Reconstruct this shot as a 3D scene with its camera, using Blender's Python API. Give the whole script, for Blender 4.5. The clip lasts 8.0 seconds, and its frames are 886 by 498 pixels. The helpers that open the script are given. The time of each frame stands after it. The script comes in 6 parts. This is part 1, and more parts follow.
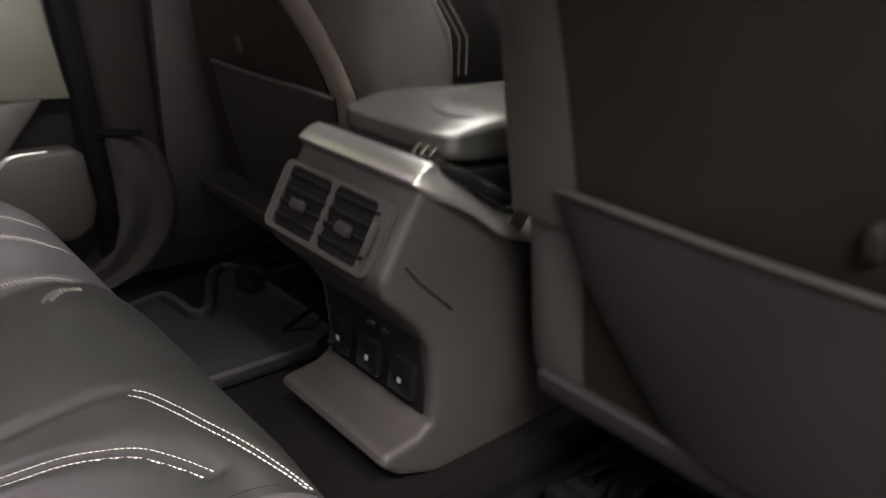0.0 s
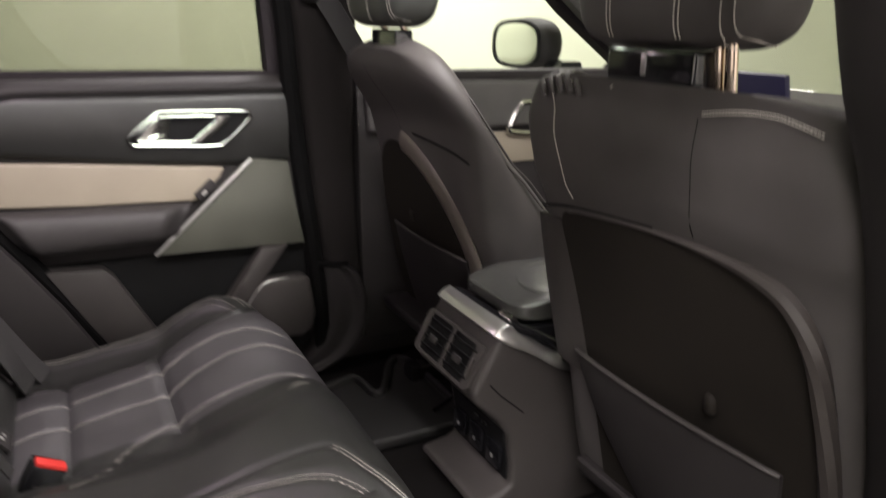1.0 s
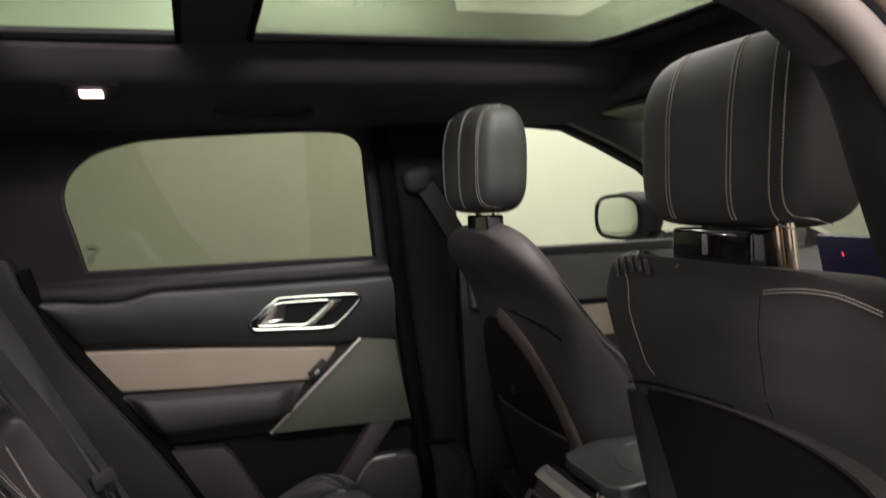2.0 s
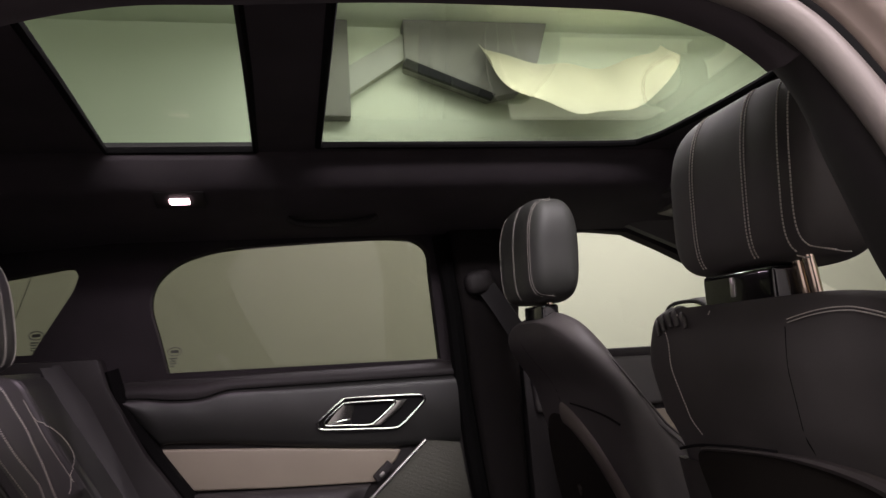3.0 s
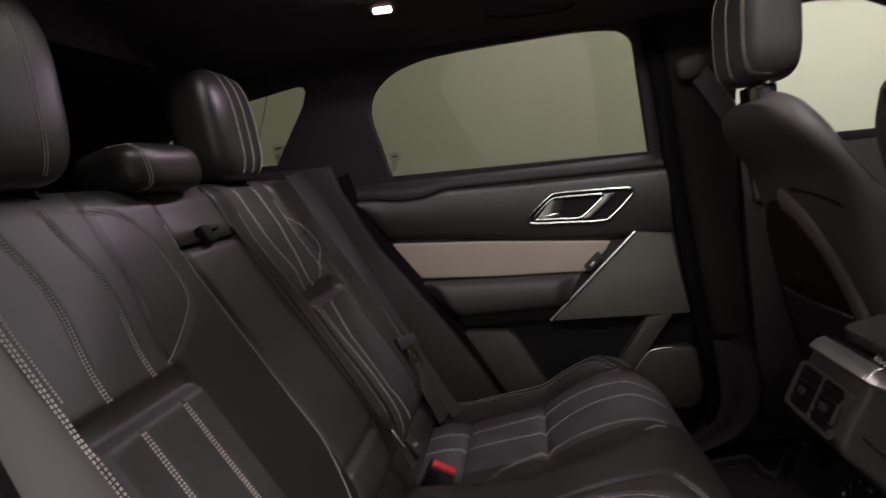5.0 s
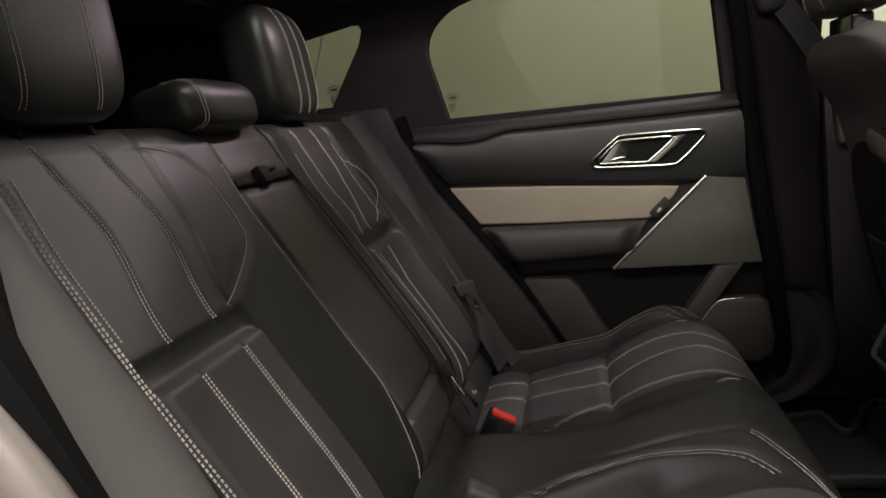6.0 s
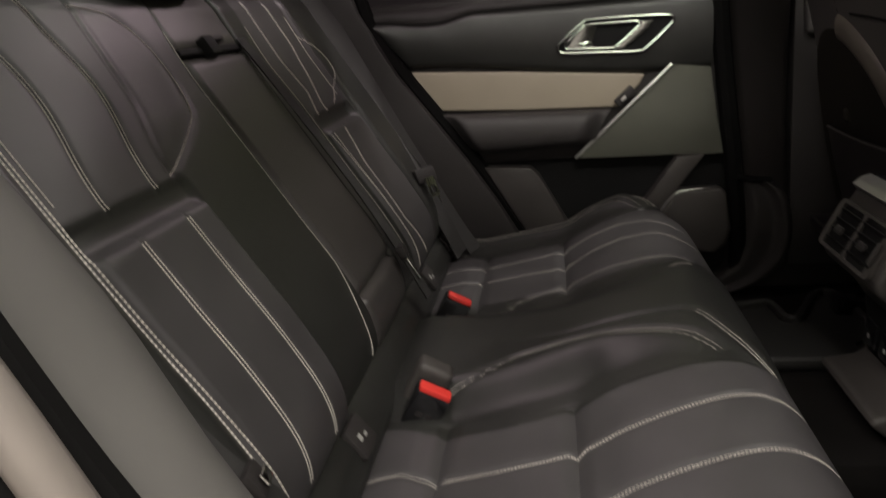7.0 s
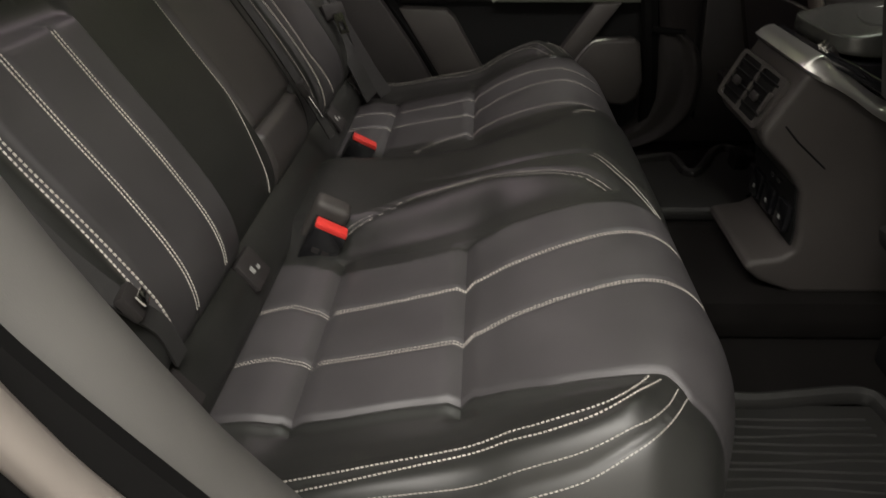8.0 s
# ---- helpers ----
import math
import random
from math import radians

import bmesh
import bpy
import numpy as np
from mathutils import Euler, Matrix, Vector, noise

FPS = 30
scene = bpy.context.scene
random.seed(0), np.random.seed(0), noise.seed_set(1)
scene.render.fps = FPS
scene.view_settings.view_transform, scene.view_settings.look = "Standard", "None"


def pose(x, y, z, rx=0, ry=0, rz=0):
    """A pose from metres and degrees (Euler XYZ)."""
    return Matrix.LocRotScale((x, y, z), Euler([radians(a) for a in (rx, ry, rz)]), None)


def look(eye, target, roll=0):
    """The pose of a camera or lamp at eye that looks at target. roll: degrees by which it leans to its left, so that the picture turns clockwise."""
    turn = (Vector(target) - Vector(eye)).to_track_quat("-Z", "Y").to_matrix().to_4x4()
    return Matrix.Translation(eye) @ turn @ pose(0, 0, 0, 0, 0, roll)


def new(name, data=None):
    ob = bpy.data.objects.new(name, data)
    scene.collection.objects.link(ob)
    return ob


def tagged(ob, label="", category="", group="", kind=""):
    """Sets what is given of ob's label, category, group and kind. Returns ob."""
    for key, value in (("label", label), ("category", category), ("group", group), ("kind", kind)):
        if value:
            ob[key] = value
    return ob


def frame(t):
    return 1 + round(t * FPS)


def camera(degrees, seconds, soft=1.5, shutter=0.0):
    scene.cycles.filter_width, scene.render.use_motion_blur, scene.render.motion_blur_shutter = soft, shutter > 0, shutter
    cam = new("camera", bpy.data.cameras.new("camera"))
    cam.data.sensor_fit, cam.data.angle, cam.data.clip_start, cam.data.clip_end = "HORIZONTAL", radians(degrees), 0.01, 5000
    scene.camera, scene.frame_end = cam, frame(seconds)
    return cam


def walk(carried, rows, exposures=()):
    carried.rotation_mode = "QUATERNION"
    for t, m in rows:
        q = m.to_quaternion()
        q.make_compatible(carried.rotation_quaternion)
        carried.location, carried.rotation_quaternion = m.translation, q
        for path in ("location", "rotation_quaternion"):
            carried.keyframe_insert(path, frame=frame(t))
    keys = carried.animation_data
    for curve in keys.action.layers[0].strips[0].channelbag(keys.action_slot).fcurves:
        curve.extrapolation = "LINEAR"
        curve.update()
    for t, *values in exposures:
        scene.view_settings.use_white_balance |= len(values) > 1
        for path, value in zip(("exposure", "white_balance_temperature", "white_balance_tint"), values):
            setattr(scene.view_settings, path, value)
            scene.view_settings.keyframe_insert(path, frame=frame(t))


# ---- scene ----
cam = camera(62.0, 8.0, soft=1.35, shutter=0.5)
PATH = [
    (0, (-0.435, -0.541, 1.002), (0.837, 0.811, 0.257), 3.9),
    (0.4, (-0.485, -0.742, 1.158), (0.645, 0.724, 0.4), 3.6),
    (0.7, (-0.537, -0.862, 1.215), (0.461, 0.727, 0.524), 2.6),
    (1, (-0.571, -0.939, 1.267), (0.311, 0.756, 0.678), 1.1),
    (1.5, (-0.565, -0.986, 1.303), (0.163, 0.84, 0.936), -1.3),
    (2, (-0.525, -0.997, 1.291), (0.076, 0.905, 1.151), -2.4),
    (2.2, (-0.52, -1.009, 1.282), (0.037, 0.907, 1.242), -3.0),
    (3.3, (-0.461, -1.094, 1.163), (-0.151, 0.86, 1.457), -3.4),
    (3.5, (-0.444, -1.12, 1.207), (-0.202, 0.852, 1.436), -3.4),
    (4, (-0.44, -1.148, 1.238), (-0.333, 0.849, 1.291), -3.9),
    (4.5, (-0.444, -1.124, 1.193), (-0.537, 0.871, 1.085), -5.1),
    (5, (-0.458, -1.097, 1.148), (-0.684, 0.88, 0.947), -6.1),
    (5.2, (-0.463, -1.088, 1.144), (-0.741, 0.88, 0.922), -6.5),
    (6.3, (-0.486, -1.047, 1.129), (-0.873, 0.879, 0.752), -6.2),
    (6.5, (-0.48, -1.046, 1.125), (-0.862, 0.871, 0.699), -6.0),
    (7, (-0.468, -1.042, 1.101), (-0.775, 0.844, 0.508), -5.2),
    (7.5, (-0.449, -1.044, 1.075), (-0.649, 0.787, 0.296), -3.7),
    (7.7, (-0.428, -1.045, 1.067), (-0.598, 0.753, 0.208), -3.0),
    (8, (-0.431, -1.043, 1.071), (-0.548, 0.711, 0.116), -1.8),
]
EXPOSURES = [(0, 1.65, 6300, 22), (0.5, 1.7, 6300, 23), (1.0, 1.25, 6300, 23), (1.5, 0.87, 6500, 26), (2.0, 0.35, 6400, 25), (3.5, -0.2, 6200, 37), (4.0, -0.35, 6200, 36), (4.5, -0.4, 6200, 35), (5.0, -0.2, 6300, 29), (6.5, 0.05, 6600, 18), (7.0, 0.0, 6600, 17), (8, 0.25, 6500, 15)]
walk(cam, [(t, look(eye, target, roll)) for t, eye, target, roll in PATH], EXPOSURES)

# ---- world and lights: a garage at night, lit by its ceiling tubes ----
world = bpy.data.worlds.new("World")
scene.world = world
world.use_nodes = True
world.node_tree.nodes["Background"].inputs[0].default_value = (0.6, 0.7, 0.6, 1)
world.node_tree.nodes["Background"].inputs[1].default_value = 0.006


def area_lamp(name, eye, target, sx, sy, watts, colour):
    data = bpy.data.lights.new(name, "AREA")
    data.shape, data.size, data.size_y = "RECTANGLE", sx, sy
    data.energy, data.color = watts, colour
    ob = new(name, data)
    ob.matrix_world = look(eye, target)
    return ob


TUBE = (1.0, 0.98, 0.90)
area_lamp("garage_lamp_far", (0.8, 1.70, 2.62), (0.8, 1.8, 0.0), 2.4, 0.16, 31, TUBE)
area_lamp("garage_lamp_near", (-0.50, -1.68, 2.60), (-0.50, -1.67, 0.0), 2.4, 0.50, 82, TUBE)
area_lamp("garage_lamp_front", (0.22, -0.50, 2.60), (0.22, -0.50, 0.0), 0.20, 1.3, 20, TUBE)
area_lamp("dome_lamp_light", (-0.713, 0.484, 1.490), (-0.73, 0.30, 0.6), 0.05, 0.03, 0.9, (1.0, 0.82, 0.86))


# ---- materials ----
def mat(name, colour, rough=0.5, metal=0.0, var=0.15, scale=6.0, fine=400.0, bump=0.15, kind="noise", spec=0.5, coat=0.0, crease=0.0):
    """A surface with large soft variation, a fine grain and soft creases."""
    m = bpy.data.materials.new(name)
    m.use_nodes = True
    n, k = m.node_tree.nodes, m.node_tree.links
    b = n["Principled BSDF"]
    tc = n.new("ShaderNodeTexCoord")
    big = n.new("ShaderNodeTexNoise")
    big.inputs["Scale"].default_value, big.inputs["Detail"].default_value = scale, 5
    k.new(tc.outputs["Object"], big.inputs["Vector"])
    ramp = n.new("ShaderNodeValToRGB")
    lo = [max(0.0, c * (1 - var)) for c in colour]
    hi = [min(1.0, c * (1 + var)) for c in colour]
    ramp.color_ramp.elements[0].color, ramp.color_ramp.elements[1].color = (*lo, 1), (*hi, 1)
    ramp.color_ramp.elements[0].position, ramp.color_ramp.elements[1].position = 0.3, 0.7
    k.new(big.outputs["Fac"], ramp.inputs["Fac"])
    k.new(ramp.outputs["Color"], b.inputs["Base Color"])
    rr = n.new("ShaderNodeMapRange")
    rr.inputs["To Min"].default_value, rr.inputs["To Max"].default_value = max(0.02, rough - 0.06), min(1.0, rough + 0.06)
    k.new(big.outputs["Fac"], rr.inputs["Value"])
    k.new(rr.outputs["Result"], b.inputs["Roughness"])
    b.inputs["Metallic"].default_value = metal
    b.inputs["Specular IOR Level"].default_value = spec
    b.inputs["Coat Weight"].default_value = coat
    if bump > 0:
        if kind == "leather":
            tex = n.new("ShaderNodeTexVoronoi")
            tex.inputs["Scale"].default_value = fine
            out = tex.outputs["Distance"]
        elif kind == "mesh":
            tex = n.new("ShaderNodeTexVoronoi")
            tex.inputs["Scale"].default_value, tex.inputs["Randomness"].default_value = fine, 0.0
            out = tex.outputs["Distance"]
        elif kind == "brushed":
            mp = n.new("ShaderNodeMapping")
            mp.inputs["Scale"].default_value = (1.0, 1.0, 22.0)
            k.new(tc.outputs["Object"], mp.inputs["Vector"])
            tex = n.new("ShaderNodeTexNoise")
            tex.inputs["Scale"].default_value = fine
            k.new(mp.outputs["Vector"], tex.inputs["Vector"])
            out = tex.outputs["Fac"]
        else:
            tex = n.new("ShaderNodeTexNoise")
            tex.inputs["Scale"].default_value, tex.inputs["Detail"].default_value = fine, 3
            out = tex.outputs["Fac"]
        if kind != "brushed":
            k.new(tc.outputs["Object"], tex.inputs["Vector"])
        bp = n.new("ShaderNodeBump")
        bp.inputs["Strength"].default_value, bp.inputs["Distance"].default_value = bump, 0.002
        k.new(out, bp.inputs["Height"])
        if crease > 0:
            soft_tex = n.new("ShaderNodeTexNoise")
            soft_tex.inputs["Scale"].default_value, soft_tex.inputs["Detail"].default_value = 26.0, 4
            soft_tex.inputs["Distortion"].default_value = 0.6
            k.new(tc.outputs["Object"], soft_tex.inputs["Vector"])
            b2 = n.new("ShaderNodeBump")
            b2.inputs["Strength"].default_value, b2.inputs["Distance"].default_value = crease, 0.006
            k.new(soft_tex.outputs["Fac"], b2.inputs["Height"])
            k.new(b2.outputs["Normal"], bp.inputs["Normal"])
        k.new(bp.outputs["Normal"], b.inputs["Normal"])
    return m


def glass(name, tint, rough=0.0, edge=0.55, base=0.03):
    m = bpy.data.materials.new(name)
    m.use_nodes = True
    n, k = m.node_tree.nodes, m.node_tree.links
    out = n["Material Output"]
    n.remove(n["Principled BSDF"])
    tr, gl, mix = n.new("ShaderNodeBsdfTransparent"), n.new("ShaderNodeBsdfGlossy"), n.new("ShaderNodeMixShader")
    lw, pw, ad = n.new("ShaderNodeLayerWeight"), n.new("ShaderNodeMath"), n.new("ShaderNodeMath")
    tr.inputs["Color"].default_value = (*tint, 1)
    gl.inputs["Roughness"].default_value = rough
    pw.operation, ad.operation = "POWER", "MULTIPLY_ADD"
    pw.inputs[1].default_value = 5.0
    ad.inputs[1].default_value, ad.inputs[2].default_value = edge, base
    k.new(lw.outputs["Facing"], pw.inputs[0])
    k.new(pw.outputs[0], ad.inputs[0])
    k.new(ad.outputs[0], mix.inputs[0])
    k.new(tr.outputs[0], mix.inputs[1])
    k.new(gl.outputs[0], mix.inputs[2])
    k.new(mix.outputs[0], out.inputs["Surface"])
    return m


def glow(name, colour, strength):
    m = bpy.data.materials.new(name)
    m.use_nodes = True
    b = m.node_tree.nodes["Principled BSDF"]
    b.inputs["Base Color"].default_value = (*colour, 1)
    b.inputs["Emission Color"].default_value = (*colour, 1)
    b.inputs["Emission Strength"].default_value = strength
    return m


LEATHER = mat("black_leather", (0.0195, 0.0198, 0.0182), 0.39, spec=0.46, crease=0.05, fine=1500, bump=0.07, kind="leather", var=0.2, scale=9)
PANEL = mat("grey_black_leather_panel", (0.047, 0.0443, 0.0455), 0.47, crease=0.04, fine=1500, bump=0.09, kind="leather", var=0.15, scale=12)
# Paler and browner than the rear bench's black leather.
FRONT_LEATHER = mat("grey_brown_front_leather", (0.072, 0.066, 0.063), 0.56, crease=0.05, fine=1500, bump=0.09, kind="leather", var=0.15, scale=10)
THREAD = mat("white_thread", (0.58, 0.545, 0.49), 0.7, fine=900, bump=0.2)
# Black cloth raised and tinted so that the roof carries some haze.
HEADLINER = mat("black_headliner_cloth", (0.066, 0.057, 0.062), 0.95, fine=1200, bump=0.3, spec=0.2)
PLASTIC = mat("dark_grained_plastic", (0.025, 0.0225, 0.022), 0.58, spec=0.30, fine=1300, bump=0.12, kind="leather")
# Far seat's copy of the shell rim, brightened for the light that falls there.
RIM_LIT = mat("lit_brown_rim_plastic", (0.125, 0.108, 0.092), 0.42, spec=0.5, fine=900, bump=0.12, kind="leather")
# Pillar trim darkened well below the grained plastic to carry its shade.
PILLAR_SHADED = mat("shaded_brown_pillar_trim", (0.0125, 0.0108, 0.0102), 0.9, spec=0.15, fine=1300, bump=0.2)
BROWN_PLASTIC = mat("brown_grey_soft_plastic", (0.046, 0.0415, 0.0385), 0.52, spec=0.4, fine=900, bump=0.2, kind="leather")
SHELL = mat("dark_brown_seat_shell", (0.016, 0.0135, 0.0105), 0.70, spec=0.2, fine=900, bump=0.2, kind="leather")
SHELL_RIM = mat("brown_grey_shell_rim", (0.046, 0.040, 0.036), 0.45, fine=900, bump=0.15, kind="leather")
GREY_TRIM = mat("grey_pillar_trim", (0.082, 0.079, 0.074), 0.60, fine=1400, bump=0.08, kind="leather")
RUBBER = mat("black_rubber", (0.0035, 0.0034, 0.0033), 0.9, fine=500, bump=0.06, spec=0.12)
CARPET = mat("black_carpet", (0.0095, 0.0086, 0.008), 1.0, fine=1500, bump=0.9, var=0.3, spec=0.1)
MAT_RUBBER = mat("grey_rubber_mat", (0.018, 0.018, 0.0165), 0.65, fine=700, bump=0.15)
BEIGE = mat("pale_beige_leather", (0.30, 0.262, 0.200), 0.50, fine=800, bump=0.15, kind="leather", var=0.06)
GRILLE = mat("perforated_grey_metal", (0.085, 0.087, 0.068), 0.45, metal=0.3, fine=330, bump=0.8, kind="mesh", var=0.08)
SATIN = mat("satin_silver_trim", (0.55, 0.54, 0.52), 0.30, metal=0.85, fine=200, bump=0.03, kind="brushed", var=0.05)
CHROME = mat("bright_chrome", (0.75, 0.74, 0.72), 0.14, metal=1.0, bump=0.0, var=0.04)
HANDLE = mat("dull_polished_handle", (0.36, 0.36, 0.34), 0.22, metal=1.0, bump=0.0, var=0.06)
RAIL = mat("dark_greased_steel", (0.05, 0.047, 0.043), 0.35, metal=0.7, bump=0.05, var=0.2)
GOLD = mat("warm_steel_post", (0.80, 0.66, 0.54), 0.16, metal=1.0, bump=0.0, var=0.05)
GLOSS_BLACK = mat("gloss_black_plastic", (0.008, 0.008, 0.009), 0.12, bump=0.0, coat=0.5)
# Black plastic, and the black painted into recesses and gaps for their shade.
SLOT = mat("black_plastic_and_gap_shade", (0.006, 0.006, 0.006), 0.7, bump=0.0, spec=0.2)
RED = mat("red_buckle_button", (0.75, 0.045, 0.035), 0.40, bump=0.05)
WEB = mat("black_belt_webbing", (0.030, 0.029, 0.028), 0.75, fine=600, bump=0.5, kind="brushed")
LABEL_GREY = mat("printed_pale_mark", (0.27, 0.27, 0.255), 0.6, bump=0.0)
PAINT = mat("taupe_metallic_paint", (0.17, 0.132, 0.108), 0.34, metal=0.3, bump=0.02, coat=0.8)
FLANGE = mat("silver_beige_flange_seal", (0.20, 0.178, 0.160), 0.42, metal=0.25, fine=300, bump=0.05)
WALL = mat("pale_green_wall_paint", (0.74, 0.78, 0.61), 0.85, fine=120, bump=0.06, var=0.05, scale=1.4)
CEIL = mat("pale_ceiling_paint", (0.72, 0.76, 0.62), 0.9, fine=120, bump=0.05, var=0.05, scale=1.2)
CONCRETE = mat("grey_concrete_floor", (0.22, 0.21, 0.19), 0.6, fine=60, bump=0.2, var=0.25, scale=2.0)
TINT = glass("privacy_glass", (0.56, 0.57, 0.52))
CLEAR = glass("clear_glass", (0.95, 0.97, 0.94))
ROOF_GLASS = glass("green_roof_glass", (0.86, 0.96, 0.86), 0.0, 1.5, 0.05)
ROOF_GLASS_REAR = glass("matt_green_roof_glass", (0.80, 0.90, 0.82), 0.0, 0.06, 0.004)
LENS = glow("lamp_lens", (1.0, 0.74, 0.68), 7.0)
TUBE_GLOW = glow("fluorescent_tube", (1.0, 0.98, 0.86), 12.0)
SCREEN = glow("dark_blue_screen", (0.004, 0.0036, 0.010), 0.8)
SCREEN_RED = glow("red_screen_mark", (0.9, 0.08, 0.12), 0.5)
SCREEN_WHITE = glow("white_screen_mark", (0.8, 0.75, 0.85), 0.2)
ARMREST_LEATHER = mat("smooth_armrest_leather", (0.036, 0.033, 0.032), 0.60, fine=1100, bump=0.07, kind="leather", var=0.12, scale=7)
FOLD_LEATHER = mat("brown_black_armrest_leather", (0.046, 0.042, 0.040), 0.42, fine=1300, bump=0.08, kind="leather", var=0.14, scale=8)
# Black leather of the far head restraint, greenish light put into its colour.
HEAD_TINTED = mat("green_lit_head_leather", (0.044, 0.046, 0.041), 0.52, fine=1500, bump=0.08, kind="leather", var=0.14, scale=10)
# Headliner cloth again, darker to put shade round the far windows.
SURROUND_SHADED = mat("shaded_headliner_cloth", (0.030, 0.026, 0.028), 0.95, fine=1200, bump=0.3, spec=0.15)
LID_LEATHER = mat("smooth_black_leather", (0.050, 0.051, 0.047), 0.22, spec=0.8, fine=800, bump=0.10, kind="leather", var=0.15, scale=7)
MIRROR = mat("mirror_glass", (0.85, 0.87, 0.82), 0.03, metal=1.0, bump=0.0, var=0.01)


# ---- building helpers ----
def thing(name, loc, label, category, group="", kind=""):
    ob = new(name)
    ob.location = loc
    ob.empty_display_size = 0.05
    return tagged(ob, label, category, group, kind)


def mesh(name, verts, faces, material, parent=None, label="", smooth=True, slots=None, ids=None):
    me = bpy.data.meshes.new(name)
    me.from_pydata([tuple(v) for v in verts], [], faces)
    for s in slots or [material]:
        me.materials.append(s)
    if ids is not None:
        me.polygons.foreach_set("material_index", ids)
    if smooth:
        me.polygons.foreach_set("use_smooth", [True] * len(me.polygons))
    me.update()
    ob = new(name, me)
    if parent is not None:
        ob.parent = parent
        up = parent
        base = Matrix.Identity(4)
        while up is not None:
            base = up.matrix_basis @ base
            up = up.parent
        ob.matrix_parent_inverse = base.inverted() if parent.parent is None else Matrix.Identity(4)
    if label:
        ob["label"] = label
    return ob


def part(name, bm, material, parent, label="", smooth=True):
    bmesh.ops.recalc_face_normals(bm, faces=bm.faces)
    verts = [v.co.copy() for v in bm.verts]
    bm.verts.index_update()
    faces = [[v.index for v in f.verts] for f in bm.faces]
    bm.free()
    ob = mesh(name, verts, faces, material, parent, label, smooth)
    if smooth:
        sharp_by_angle(ob.data, 40)
    return ob


def sharp_by_angle(me, degrees):
    bm = bmesh.new()
    bm.from_mesh(me)
    lim = radians(degrees)
    for e in bm.edges:
        if len(e.link_faces) == 2 and e.calc_face_angle(0.0) > lim:
            e.smooth = False
    bm.to_mesh(me)
    bm.free()


def box_bm(lo, hi, bevel=0.0, seg=2, bm=None):
    own = bmesh.new()
    bmesh.ops.create_cube(own, size=1.0)
    c = [(a + b) / 2 for a, b in zip(lo, hi)]
    s = [abs(b - a) for a, b in zip(lo, hi)]
    for v in own.verts:
        v.co = Vector((v.co.x * s[0] + c[0], v.co.y * s[1] + c[1], v.co.z * s[2] + c[2]))
    if bevel > 0:
        bmesh.ops.bevel(own, geom=list(own.edges), offset=min(bevel, min(s) * 0.49), segments=seg, profile=0.6, affect="EDGES")
    return merge(own, bm)


def merge(own, bm):
    if bm is None:
        return own
    m = bpy.data.meshes.new("tmp")
    own.to_mesh(m)
    own.free()
    bm.from_mesh(m)
    bpy.data.meshes.remove(m)
    return bm


def turn_bm(bm, m):
    bmesh.ops.transform(bm, matrix=m, verts=bm.verts)
    return bm


def prism_bm(poly, axis, d0, d1, bevel=0.0, seg=2):
    """A plate: a closed outline in the plane across the axis, from d0 to d1 along it."""
    def at(p, d):
        return {"x": (d, p[0], p[1]), "y": (p[0], d, p[1]), "z": (p[0], p[1], d)}[axis]
    bm = bmesh.new()
    a = [bm.verts.new(at(p, d0)) for p in poly]
    b = [bm.verts.new(at(p, d1)) for p in poly]
    bm.faces.new(a)
    bm.faces.new(list(reversed(b)))
    n = len(poly)
    for i in range(n):
        bm.faces.new([a[i], b[i], b[(i + 1) % n], a[(i + 1) % n]])
    bmesh.ops.recalc_face_normals(bm, faces=bm.faces)
    if bevel > 0:
        es = [e for e in bm.edges if e.calc_face_angle(0.0) > radians(25)]
        bmesh.ops.bevel(bm, geom=es, offset=bevel, segments=seg, profile=0.6, affect="EDGES")
    bmesh.ops.triangulate(bm, faces=[f for f in bm.faces if len(f.verts) > 4])
    return bm


def holed_bm(outer, holes, axis, d0, d1):
    """A wall with openings that go through it."""
    from mathutils.geometry import tessellate_polygon
    loops = [outer] + holes
    flat = [p for l in loops for p in l]
    tris = tessellate_polygon([[Vector((p[0], p[1], 0)) for p in l] for l in loops])
    def at(p, d):
        d = d(p) if callable(d) else d
        return {"x": (d, p[0], p[1]), "y": (p[0], d, p[1]), "z": (p[0], p[1], d)}[axis]
    bm = bmesh.new()
    a = [bm.verts.new(at(p, d0)) for p in flat]
    b = [bm.verts.new(at(p, d1)) for p in flat]
    for t in tris:
        bm.faces.new([a[i] for i in t])
        bm.faces.new([b[i] for i in reversed(t)])
    k = 0
    for l in loops:
        for i in range(len(l)):
            p, q = k + i, k + (i + 1) % len(l)
            bm.faces.new([a[p], a[q], b[q], b[p]])
        k += len(l)
    bmesh.ops.recalc_face_normals(bm, faces=bm.faces)
    return bm


def smooth_line(pts, per=8, closed=False):
    """Catmull-Rom through the points."""
    pts = [np.array(p, float) for p in pts]
    n = len(pts)
    out = []
    for i in range(n if closed else n - 1):
        p1, p2 = pts[i], pts[(i + 1) % n]
        p0 = pts[i - 1] if (closed or i > 0) else 2 * p1 - p2
        p3 = pts[(i + 2) % n] if (closed or i + 2 < n) else 2 * p2 - p1
        for j in range(per):
            t = j / per
            out.append(0.5 * (2 * p1 + (p2 - p0) * t + (2 * p0 - 5 * p1 + 4 * p2 - p3) * t * t + (3 * p1 - p0 - 3 * p2 + p3) * t ** 3))
    if not closed:
        out.append(pts[-1])
    return out


